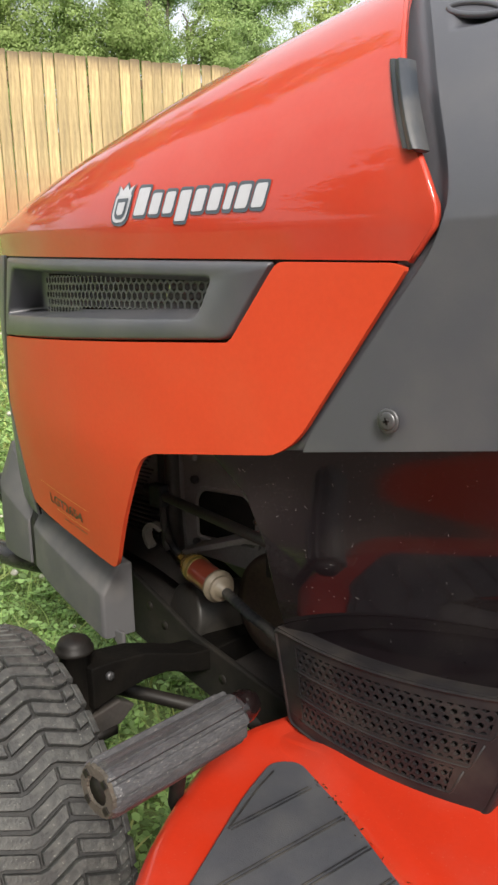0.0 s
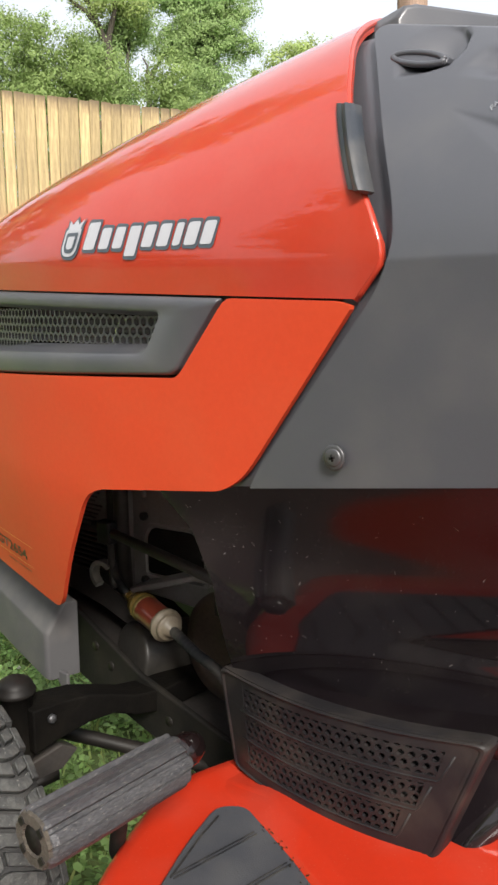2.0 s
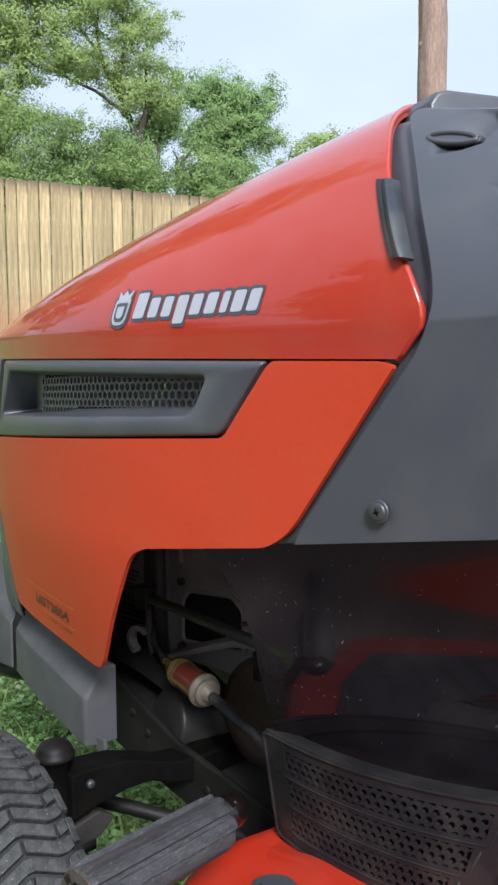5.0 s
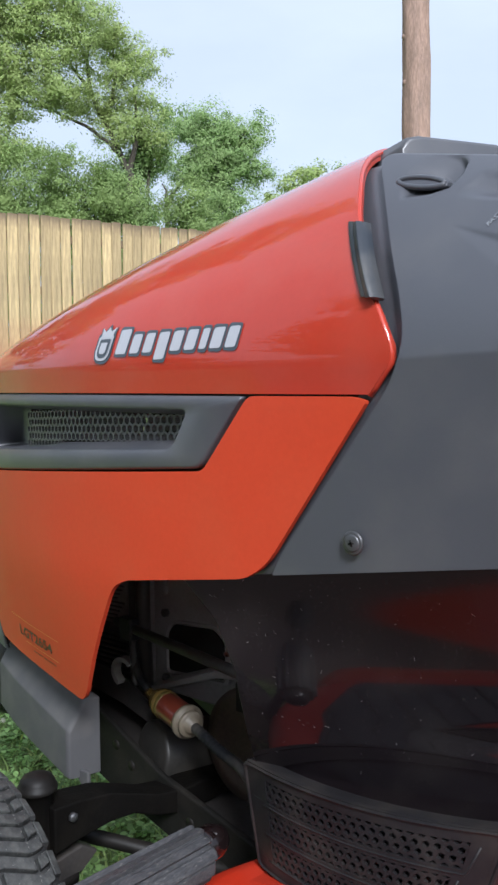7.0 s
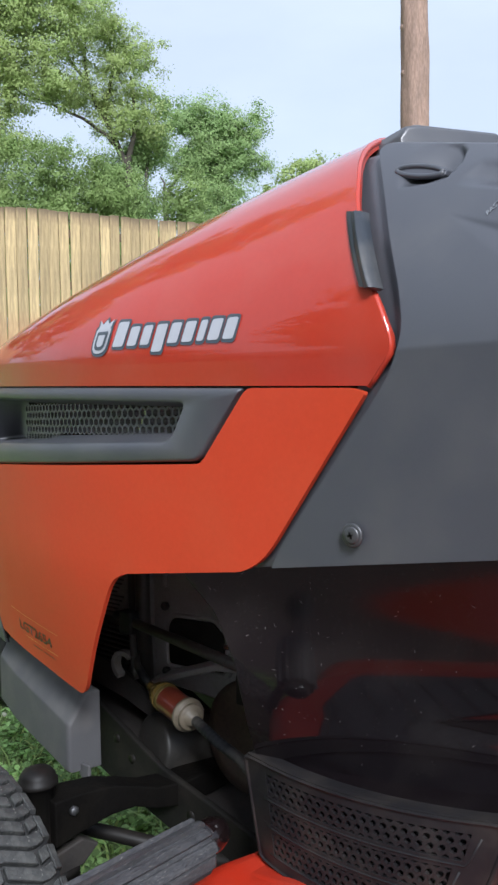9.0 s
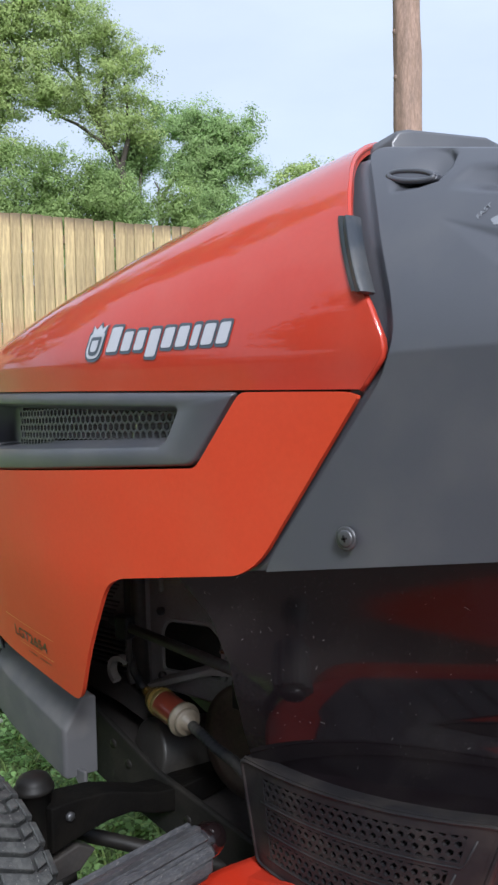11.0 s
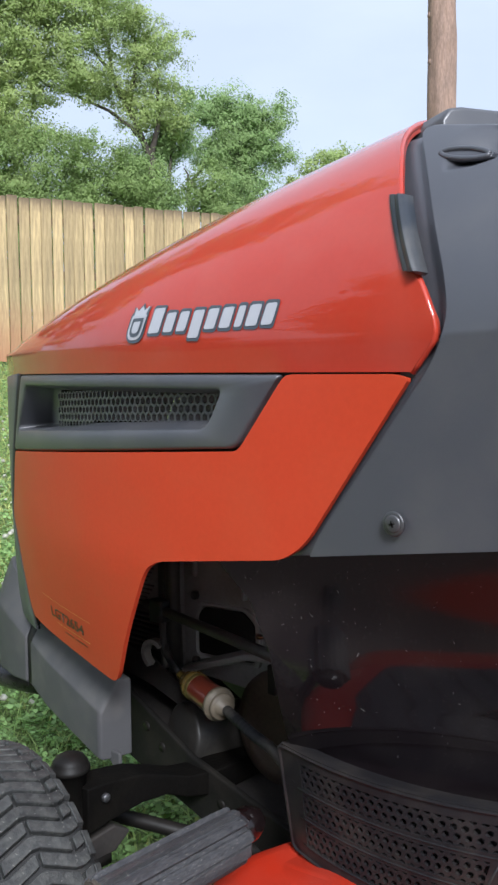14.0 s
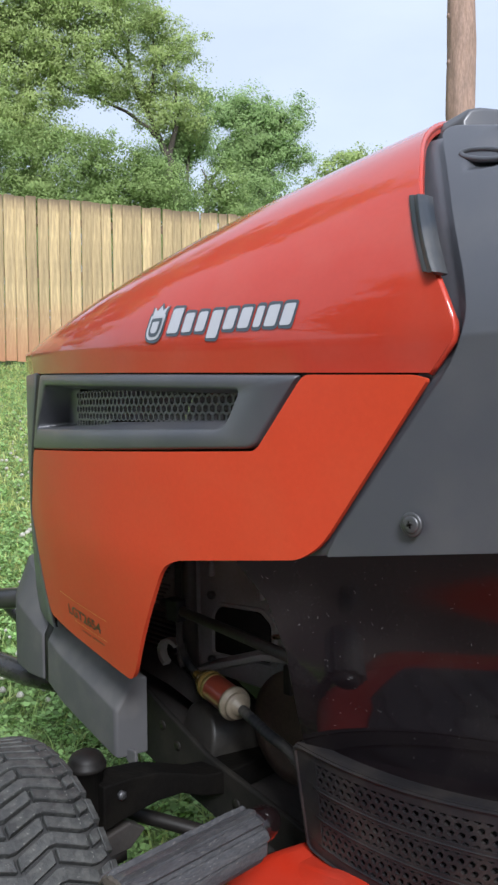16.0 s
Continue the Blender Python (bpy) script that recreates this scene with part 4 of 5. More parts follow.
for k in range(4):
    g = math.pi / 4 + k * math.pi / 2
    box(bm, (-0.0030, -0.0020, -0.0036), (0.0030, 0.004, 0.0036), Matrix.Translation((-0.482 + 0.0182 * math.cos(g), 0.3284, 0.430 + 0.0172 * math.sin(g))) @ Matrix.Rotation(-g, 4, "Y"))
part("end_slot", bm, STEEL_BLACK, pedal, "black blocks for the dark slots in the pedal's end", shade=False)
bm = bmesh.new()
tube(bm, [(-0.482, 0.48, 0.432), (-0.482, 0.505, 0.434), (-0.482, 0.516, 0.434), (-0.482, 0.521, 0.434)], [0.0165, 0.0165, 0.012, 0.004], 20)
part("pedal_tip", bm, RED_CAP, pedal, "worn dark red pedal tip")
bm = bmesh.new()
tube(bm, [(-0.492, 0.43, 0.415), (-0.555, 0.47, 0.31), (-0.59, 0.52, 0.20), (-0.59, 0.70, 0.19)], 0.008, 12)
part("pedal_arm", bm, STEEL_BLACK, pedal)

# decal on the hood: a plain emblem and slanted blocks in the mark's colours
def on_hood(a, b, c=0.0):
    """a along to the rear, b up the skin from the decal's base line, c outwards."""
    x = -0.695 + a
    z = 0.9152 - 0.023 * a + b
    base = z_seam(x) + 0.033
    h = z_top(x) - base
    k = math.sqrt(max(0.0, 1 - max(0.0, (z - base) / h) ** 2))
    return (x, Y_MID - (Y_MID - y_plan(x)) * k - 0.0006 - c, z)


def decal_shape(bm, outline, c, grow=0.0):
    mx, my = sum(p[0] for p in outline) / len(outline), sum(p[1] for p in outline) / len(outline)
    pts = []
    for a, b in outline:
        d = math.hypot(a - mx, b - my) or 1
        pts.append((a + (a - mx) / d * grow, b + (b - my) / d * grow))
    bm.faces.new([bm.verts.new(on_hood(a, b, c)) for a, b in pts])


def slant(a, w, lo, hi, lean=0.35):
    return rounded([(a + lo * lean, lo), (a + w + lo * lean, lo), (a + w + hi * lean, hi), (a + hi * lean, hi)], 0.003, 3)


# nine plain slanted blocks: (start, width, foot, head)
blocks = [(0.0425, 0.021, 0.0, 0.027), (0.0685, 0.017, 0.0, 0.0205), (0.0905, 0.016, 0.0, 0.0205), (0.1115, 0.018, -0.008, 0.0205), (0.134, 0.017, 0.0, 0.0205),
          (0.1555, 0.017, 0.0, 0.0205), (0.1775, 0.011, 0.0, 0.0205), (0.1925, 0.017, 0.0, 0.0205), (0.2135, 0.016, 0.0, 0.0205)]


def leaned(outline, lean=0.35):
    return [(a + lean * b, b) for a, b in outline]


emblem = leaned(rounded([(0.004, -0.006), (0.032, -0.006), (0.032, 0.022), (0.004, 0.022)], [0.012, 0.012, 0.003, 0.003], 6))
decal_crown = leaned([(0.007, 0.0215), (0.029, 0.0215), (0.031, 0.0315), (0.0235, 0.0265), (0.018, 0.0320), (0.0125, 0.0265), (0.005, 0.0315)])
shapes = [("decal_block", slant(a + 0.05 * w, 0.90 * w, lo, hi)) for a, w, lo, hi in blocks] + [("decal_emblem", emblem), ("decal_crown", decal_crown)]
for k, (name, shape) in enumerate(shapes):
    bm = bmesh.new()
    decal_shape(bm, shape, 0.0003 + 0.00001 * k, 0.0036)
    part("decal_outline", bm, DECAL_DARK, hood, shade=False)
    bm = bmesh.new()
    decal_shape(bm, shape, 0.0009)
    part(name, bm, WHITE, hood, "white block of the hood mark", shade=False)
for k, (c, share, mat) in enumerate(((0.0012, 0.74, DECAL_DARK), (0.0015, 0.46, WHITE))):
    bm = bmesh.new()
    decal_shape(bm, [(0.0209 + (a - 0.0209) * share, 0.008 + (b - 0.008) * share) for a, b in emblem], c)
    part("decal_centre", bm, mat, hood, shade=False)


def on_panel(a, b, c=0.0):
    x, z = -0.968 + a, 0.535 + 0.8 * b - 0.05 * a
    return (x, y_side(x, z) - 0.0006 - c, z)


lettering("model_lettering", "LGT2654", 0.025, lambda a, b, c: on_panel(a * 1.2, b), LABEL_DARK, tractor, "small dark model lettering", thick=0.0, bold=0.0007)
for b0, a0, a1, w in ((0.030, -0.03, 0.14, 0.0010), (-0.009, 0.02, 0.13, 0.0010)):
    bm = bmesh.new()
    for k in range(12):
        p, q = a0 + (a1 - a0) * k / 12, a0 + (a1 - a0) * (k + 1) / 12
        bm.faces.new([bm.verts.new(on_panel(a, b)) for a, b in ((p, b0), (q, b0), (q, b0 + w), (p, b0 + w))])
    part("label_line", bm, LABEL_GOLD, tractor, shade=False)
bm = bmesh.new()
for a0, a1 in ((0.045, 0.075), (0.082, 0.12)):
    bm.faces.new([bm.verts.new(on_panel(a, b)) for a, b in ((a0, -0.019), (a1, -0.019), (a1, -0.0172), (a0, -0.0172))])
part("label_bar", bm, LABEL_DARK, tractor, shade=False)

# ---- under the hood ----
bm = bmesh.new()
box(bm, (-0.950, 0.83, 0.400), (-0.60, 1.02, 0.72))
engine = part("engine_block", bm, ENGINE, tractor, "dusty cast engine block", bevel=0.006)
COVER = [(-0.905, 0.500), (-0.893, 0.516), (-0.800, 0.522), (-0.776, 0.505), (-0.776, 0.445), (-0.905, 0.437)]
bm = bmesh.new()
loop = rounded(COVER, 0.008, 4)
mid = (-0.84, 0.48)
sweep(bm, [[(mid[0] + (x - mid[0]) * k, y, mid[1] + (z - mid[1]) * k) for x, z in loop] for k, y in ((1.14, 0.8300), (1.12, 0.8255), (1.03, 0.8245), (1.0, 0.8270), (0.97, 0.8285))])
cover = part("engine_cover", bm, ENGINE, engine, "raised cover rim on the block", bevel=0.001)
bm = bmesh.new()
sweep(bm, [[(mid[0] + (x - mid[0]) * k, y, mid[1] + (z - mid[1]) * k) for x, z in loop] for k, y in ((0.955, 0.8300), (0.95, 0.8262), (0.94, 0.8256))])
part("cover_plate", bm, RAIL, cover, "dark cover plate")
for lo, hi in (((-0.958, 0.815, 0.41), (-0.940, 0.835, 0.71)), ((-0.918, 0.822, 0.56), (-0.905, 0.832, 0.71)), ((-0.80, 0.818, 0.54), (-0.79, 0.832, 0.70))):
    bm = bmesh.new()
    box(bm, lo, hi)
    part("cover_rib", bm, ENGINE, engine, bevel=0.004)
bm = bmesh.new()
sweep(bm, [[(x, 0.795, z), (x, 0.832, z + 0.006), (x, 0.832, z - 0.014), (x, 0.795, z - 0.010)] for x, z in ((-0.925, 0.412), (-0.88, 0.430), (-0.77, 0.470), (-0.70, 0.480))])
part("cover_ledge", bm, ENGINE, engine, bevel=0.002)
for x, z in ((-0.91, 0.425), (-0.76, 0.53), (-0.91, 0.53)):
    bm = bmesh.new()
    lathe(bm, [(0.007, -0.004), (0.007, 0.004), (0.004, 0.006)], 6, Matrix.Translation((x, 0.8262, z)) @ Matrix.Rotation(math.pi / 2, 4, "X"))
    part("cover_bolt", bm, BAY_DARK, engine)
bm = bmesh.new()
box(bm, (-1.09, 0.81, 0.40), (-0.965, 0.95, 0.70))
housing = part("blower_housing", bm, BAY_DARK, tractor, "black blower housing with a printed plate", bevel=0.008)
bm = bmesh.new()
box(bm, (-1.058, 0.8075, 0.500), (-0.982, 0.8105, 0.605))
plate = part("label_plate", bm, PLATE_GREY, housing, "grey plate with worn dark print")
for k in range(13):
    bm = bmesh.new()
    box(bm, (-1.052, 0.8066, 0.506 + 0.0072 * k), (-0.990 - 0.006 * (k * 7 % 4), 0.8078, 0.5088 + 0.0072 * k))
    part("label_bar", bm, BAY_DARK, plate)
for k in range(8):
    bm = bmesh.new()
    box(bm, (-1.075, 0.800, 0.424 + 0.0085 * k), (-0.975, 0.811, 0.428 + 0.0085 * k))
    part("cooling_fin", bm, BAY_DARK, housing, bevel=0.001)
bm = bmesh.new()
tube(bm, [(-0.934, 0.800, 0.70), (-0.934, 0.800, 0.52), (-0.928, 0.800, 0.41)], 0.012, 14)
part("breather_pipe", bm, BAY_DARK, tractor, "black upright pipe beside the engine")
bm = bmesh.new()
tube(bm, [(-0.96, 0.768, 0.520), (-0.885, 0.75, 0.520), (-0.75, 0.716, 0.524), (-0.59, 0.676, 0.528)], 0.0075, 14)
rod = part("support_rod", bm, BAY_DARK, tractor, "black steel support rod")
bm = bmesh.new()
box(bm, (-0.925, 0.742, 0.502), (-0.895, 0.762, 0.538))
part("rod_clamp", bm, HOSE, rod, bevel=0.004)
bm = bmesh.new()
tube(bm, [(-0.905, 0.752, 0.53), (-0.910, 0.758, 0.50), (-0.912, 0.762, 0.44), (-0.905, 0.762, 0.43)], 0.0055, 10)
part("rod_stay", bm, BAY_DARK, tractor, "thin black stay under the rod")
bm = bmesh.new()
hoop = [(0.027 * math.cos(radians(g)), 0.020 * math.sin(radians(g))) for g in range(45, 261, 18)]
sweep(bm, [[(-0.930 + a * k, 0.752 + dy, 0.446 + b * k * 1.15) for k, dy in ((1.06, 0.0), (1.06, 0.014), (0.72, 0.014), (0.72, 0.0))] for a, b in hoop])
part("hose_clamp", bm, CLAMP, tractor, "pale flat hose clamp, open at one side", bevel=0.001)
A, B = Vector((-0.860, 0.752, 0.429)), Vector((-0.714, 0.711, 0.421))
axis = (B - A).to_track_quat("Z", "Y").to_matrix().to_4x4()
at = Matrix.Translation(A) @ axis
bm = bmesh.new()
lathe(bm, [(0.006, -0.014), (0.0075, 0.0), (0.0082, 0.010), (0.0085, 0.016), (0.0130, 0.019), (0.0185, 0.030), (0.0205, 0.040), (0.0212, 0.050)], 28, at)
fuel_filter = part("fuel_filter", bm, BRASS, tractor, "amber and red inline fuel filter")
bm = bmesh.new()
lathe(bm, [(0.0200, 0.048), (0.0210, 0.050), (0.0210, 0.056), (0.0200, 0.058)], 28, at)
part("filter_band", bm, FILTER_BAND, fuel_filter, "olive band")
bm = bmesh.new()
lathe(bm, [(0.0200, 0.056)] + [(0.0202 - 0.0004 * (k % 2), 0.058 + 0.0035 * k) for k in range(17)] + [(0.015, 0.116)], 28, at)
part("filter_body", bm, FILTER_RED, fuel_filter, "red pleated filter element")
bm = bmesh.new()
lathe(bm, [(0.018, 0.112), (0.0232, 0.113), (0.0238, 0.117), (0.0228, 0.121), (0.0170, 0.122), (0.0170, 0.124), (0.0190, 0.125), (0.0190, 0.128), (0.016, 0.130), (0.0105, 0.131), (0.009, 0.140)], 28, at)
part("filter_cap", bm, BEIGE, fuel_filter, "cream plastic filter cap")
bm = bmesh.new()
E0 = A + (B - A).normalized() * 0.139
path = [E0, Vector((-0.690, 0.702, 0.419)), Vector((-0.66, 0.694, 0.414)), Vector((-0.62, 0.688, 0.408)), Vector((-0.58, 0.684, 0.388)), Vector((-0.55, 0.69, 0.34)), Vector((-0.52, 0.70, 0.30))]
fine = [p.lerp(q, k / 12) for p, q in zip(path, path[1:]) for k in range(12)]
tube(bm, fine, [0.0074 if k % 3 else 0.0066 for k in range(len(fine))], 14)
part("fuel_hose", bm, HOSE, tractor, "ribbed black fuel hose")
bm = bmesh.new()
tube(bm, [A - (B - A).normalized() * 0.004, (-0.889, 0.76, 0.438), (-0.905, 0.762, 0.45), (-0.913, 0.765, 0.47)], 0.0062, 12)
part("fuel_hose", bm, HOSE, tractor, "ribbed black fuel hose")
bm = bmesh.new()
lathe(bm, [(0.01, 0.002), (0.044, 0.001), (0.0485, -0.001), (0.0500, -0.005), (0.0500, -0.10), (0.047, -0.11), (0.02, -0.115)], 36,
      Matrix.Translation((-0.862, 0.752, 0.336)) @ Vector((-0.25, -0.95, 0.15)).to_track_quat("Z", "Y").to_matrix().to_4x4())
part("oil_filter", bm, OILCAN, tractor, "black canister oil filter")
bm = bmesh.new()
lathe(bm, [(0.05, -0.03), (0.078, -0.03), (0.080, -0.024), (0.066, -0.012), (0.066, -0.006), (0.080, 0.004), (0.078, 0.010), (0.060, 0.011), (0.052, 0.004), (0.02, 0.004)], 48,
      Matrix.Translation((-0.70, 0.80, 0.380)) @ Matrix.Rotation(radians(8), 4, "Y") @ Matrix.Rotation(radians(86), 4, "X"))
part("pulley", bm, BAY_BROWN, tractor, "dark engine pulley")
bm = bmesh.new()
box(bm, (-0.682, 0.748, 0.445), (-0.668, 0.756, 0.485))
part("bracket", bm, RAIL, tractor, "small dusty bracket beside the panel", bevel=0.002)
bm = bmesh.new()
tube(bm, [(-0.71, 0.76, 0.515), (-0.69, 0.742, 0.523), (-0.672, 0.74, 0.528), (-0.655, 0.74, 0.542), (-0.64, 0.75, 0.55)], 0.0038, 8)
part("red_wire", bm, FILTER_RED, tractor, "short red wire")

# frame, axle and steering
bm = bmesh.new()
side = [(-1.16, 0.44), (-0.95, 0.40), (-0.80, 0.335), (-0.60, 0.29), (-0.30, 0.28), (-0.30, 0.19), (-0.62, 0.208), (-0.764, 0.246), (-0.865, 0.270), (-0.96, 0.30), (-1.16, 0.34)]
prism(bm, side, 0.715, 0.725, lambda a, b, c: (a, c, b))
rail = part("frame_rail", bm, RAIL, tractor, "black pressed steel frame rail", shade=False, bevel=0.003)
bm = bmesh.new()
prism(bm, [(-1.10, 0.452), (-0.955, 0.430), (-0.868, 0.392), (-0.868, 0.362), (-0.96, 0.385), (-1.10, 0.405)], 0.775, 0.779, lambda a, b, c: (a, c, b))
part("frame_plate", bm, BAY_DARK, tractor, "dusty sheet plate behind the rail", shade=False, bevel=0.001)
# Holes drawn as black discs, their dark put into the colour.
for x, z in ((-0.90, 0.352), (-0.865, 0.330), (-0.82, 0.300), (-0.74, 0.285)):
    bm = bmesh.new()
    lathe(bm, [(0.0075, -0.001), (0.0073, 0.0008), (0.001, 0.0008)], 16, Matrix.Translation((x, 0.715, z)) @ Matrix.Rotation(math.pi / 2, 4, "X"))
    part("bolt_hole", bm, STEEL_BLACK, rail)
bm = bmesh.new()
prism(bm, side, 0.865, 0.875, lambda a, b, c: (a, c, b))
part("frame_rail", bm, STEEL_BLACK, tractor, "black pressed steel frame rail", shade=False)
# Pan added to hide the lit grass below, so the bay stays dark.
bm = bmesh.new()
sweep(bm, [[(x, 0.7255, z), (x, 0.8645, z), (x, 0.8645, z + 0.012), (x, 0.7255, z + 0.012)] for x, z in ((-1.15, 0.360), (-0.95, 0.320), (-0.80, 0.275), (-0.62, 0.235), (-0.30, 0.235))])
part("frame_pan", bm, BAY_DARK, tractor, "black pan added under the engine bay to hide the grass", bevel=0.003)
bm = bmesh.new()
sweep(bm, [[(-0.815, y, z0), (-0.765, y, z0), (-0.765, y, z1), (-0.815, y, z1)] for y, z0, z1 in ((0.515, 0.312, 0.370), (0.55, 0.318, 0.368), (0.60, 0.322, 0.360), (0.64, 0.318, 0.346), (0.68, 0.300, 0.330), (0.735, 0.285, 0.320), (0.855, 0.285, 0.320), (0.91, 0.300, 0.330), (0.95, 0.318, 0.346), (0.99, 0.322, 0.360), (1.04, 0.318, 0.368), (1.075, 0.312, 0.370))])
part("front_axle", bm, CAST_BLACK, tractor, "black cast front axle", bevel=0.003)
for sy in (1, -1):
    y = Y_MID - sy * 0.283
    bm = bmesh.new()
    lathe(bm, [(0.014, 0.25), (0.019, 0.26), (0.021, 0.30), (0.0200, 0.384), (0.0242, 0.385), (0.0248, 0.387), (0.0246, 0.391), (0.0226, 0.3925), (0.0218, 0.397), (0.018, 0.4025), (0.011, 0.406), (0.003, 0.407)], 28, Matrix.Translation((-0.797, y, 0)))
    part("spindle", bm, STEEL_BLACK, tractor, "black spindle post with a domed cap")
    bm = bmesh.new()
    tube(bm, [(-0.785, y, 0.25), (-0.780, Y_MID - sy * 0.42, 0.225)], 0.012, 12)
    box(bm, (-0.83, min(y, y + sy * 0.04), 0.262), (-0.77, max(y, y + sy * 0.04), 0.274))
    part("steering_arm", bm, STEEL_BLACK, tractor, "black steering arm")
bm = bmesh.new()
lathe(bm, [(0.006, -0.002), (0.006, 0.004), (0.0045, 0.0055)], 6, Matrix.Translation((-0.7645, 0.540, 0.352)) @ Matrix.Rotation(math.pi / 2, 4, "Y"))
part("axle_bolt", bm, CHROME, tractor, "small zinc bolt in the axle")
bm = bmesh.new()
prism(bm, [(0.515, 0.300), (0.560, 0.306), (0.585, 0.290), (0.560, 0.272), (0.515, 0.272)], -0.800, -0.772, lambda a, b, c: (c, a, b))
part("steering_knuckle", bm, BAY_DARK, tractor, "worn dark steering knuckle plate", bevel=0.003)
bm = bmesh.new()
tube(bm, [(-0.87, 0.60, 0.276), (-0.82, 0.64, 0.263), (-0.60, 0.76, 0.232)], 0.010, 12)
part("drag_link", bm, STEEL_BLACK, tractor, "black steering rod")

# front wheels
REACH = 0.221


def tyre_radius(w):
    return REACH - 0.008 - 0.9 * w * w - 12 * max(0.0, abs(w) - 0.06) ** 2


bm = bmesh.new()
half = [(0.085, 0.055), (0.095, 0.062), (0.115, 0.070), (0.145, 0.079), (0.178, 0.080)]
prof = [(r, -h) for r, h in half] + [(tyre_radius(w), w) for w in [-0.077 + 0.154 * k / 12 for k in range(13)]] + [(r, h) for r, h in half[::-1]]
lathe(bm, prof, 72)
wheel = part("front_wheel", bm, TYRE, None, "black turf tyre with dusty zigzag tread")
wheel.matrix_basis = Matrix.Translation((-0.778, 0.367, 0.230)) @ Matrix.Rotation(radians(-6.7), 4, "Z") @ Matrix.Rotation(radians(90), 4, "X")
wheel.parent = tractor
wheel.matrix_parent_inverse = Matrix.Translation(tractor.location).inverted()
bm = bmesh.new()
lathe(bm, [(0.087, -0.050), (0.094, -0.054), (0.090, -0.045), (0.080, -0.02), (0.080, 0.02), (0.090, 0.045), (0.094, 0.054), (0.087, 0.050)], 40)
rim = part("rim", bm, GREY, None)
rim.parent = wheel


SPACING, WIDE, LIMIT = 0.038, 0.0722, 0.0702


def tread_mesh(mid, kind, name):
    """A bent lug: one half runs straight across the tyre, the other climbs; lugs of neighbouring columns interlock."""
    bm = bmesh.new()
    rings = []
    lo, hi = max(-LIMIT, mid - WIDE / 2), min(LIMIT, mid + WIDE / 2)
    stations = sorted({lo, lo + 0.0012, hi, hi - 0.0012} | {w for w in (mid - 0.012, mid - 0.004, mid + 0.004, mid + 0.012) if lo + 0.002 < w < hi - 0.002})
    for w in stations:
        u = (mid - w) / (WIDE / 2)
        climb = 0.0155 * (abs(u) - 0.5) * (1 if kind else -1)
        t = 0.0070
        r0, r1 = tyre_radius(w) - 0.002, tyre_radius(w) + 0.0075
        if w in (lo, hi):
            r1, t = r1 - 0.0014, t - 0.0006
        rings.append([(r * math.cos(a), r * math.sin(a), w) for r, a in [(r, (climb + g * t) / REACH) for r, g in ((r0, 1.0), (r1 - 0.0012, 0.96), (r1, 0.88), (r1, -0.88), (r1 - 0.0012, -0.96), (r0, -1.0))]])
    sweep(bm, rings)
    return lug_mesh(bm, name)


def lug_mesh(bm, name):
    me = bpy.data.meshes.new(name)
    bmesh.ops.recalc_face_normals(bm, faces=bm.faces)
    bm.to_mesh(me)
    bm.free()
    me.materials.append(TREAD)
    return me


def shoulder_mesh(w0, w1, name):
    """A small square lug on the tyre's shoulder."""
    bm = bmesh.new()
    rings = []
    for w, drop in ((w0, 0.0012), (w0 + 0.001, 0.0), ((w0 + w1) / 2, 0.0), (w1 - 0.001, 0.0), (w1, 0.0012)):
        r0, r1 = tyre_radius(w) - 0.004, tyre_radius(w) + 0.0068 - drop
        rings.append([(r * math.cos(a), r * math.sin(a), w) for r, a in [(r, g * 0.0142 / REACH) for r, g in ((r0, 1.0), (r1 - 0.0012, 0.96), (r1, 0.90), (r1, -0.90), (r1 - 0.0012, -0.96), (r0, -1.0))]])
    sweep(bm, rings)
    return lug_mesh(bm, name)


COUNT = 38
# zigzag columns that interlock, and two shoulders: (mesh, shift in pitches)
columns = [(tread_mesh((c - 2.5) * SPACING, c % 2, "tread_block"), 0.0 if c % 2 else 0.52) for c in range(6)] + [
           (shoulder_mesh(-0.0800, -0.0712, "tread_block"), 0.25), (shoulder_mesh(0.0712, 0.0800, "tread_block"), 0.1)]
rest = bmesh.new()
for me, shift in columns:
    for k in range(COUNT):
        turn = 360.0 * (k + shift) / COUNT
        m = Matrix.Rotation(radians(turn), 4, "Z")
        if -80 < (turn + 180) % 360 - 180 < 150:
            ob = new("tread_block", me)
            ob.parent = wheel
            ob.matrix_basis = m
        else:
            n0 = len(rest.verts)
            rest.from_mesh(me)
            rest.verts.ensure_lookup_table()
            bmesh.ops.transform(rest, matrix=m, verts=rest.verts[n0:])
tread_rest = part("tread", rest, TREAD, None, shade=False)
tread_rest.parent = wheel
tread_rest["kind"] = "stuff"
far_wheel = new("front_wheel", wheel.data)
far_wheel["label"] = "black turf tyre with dusty zigzag tread"
far_wheel.parent = tractor
far_wheel.matrix_parent_inverse = wheel.matrix_parent_inverse.copy()
far_wheel.matrix_basis = Matrix.Translation((-0.778, 1.223, 0.230)) @ Matrix.Rotation(radians(-6.7), 4, "Z") @ Matrix.Rotation(radians(90), 4, "X")

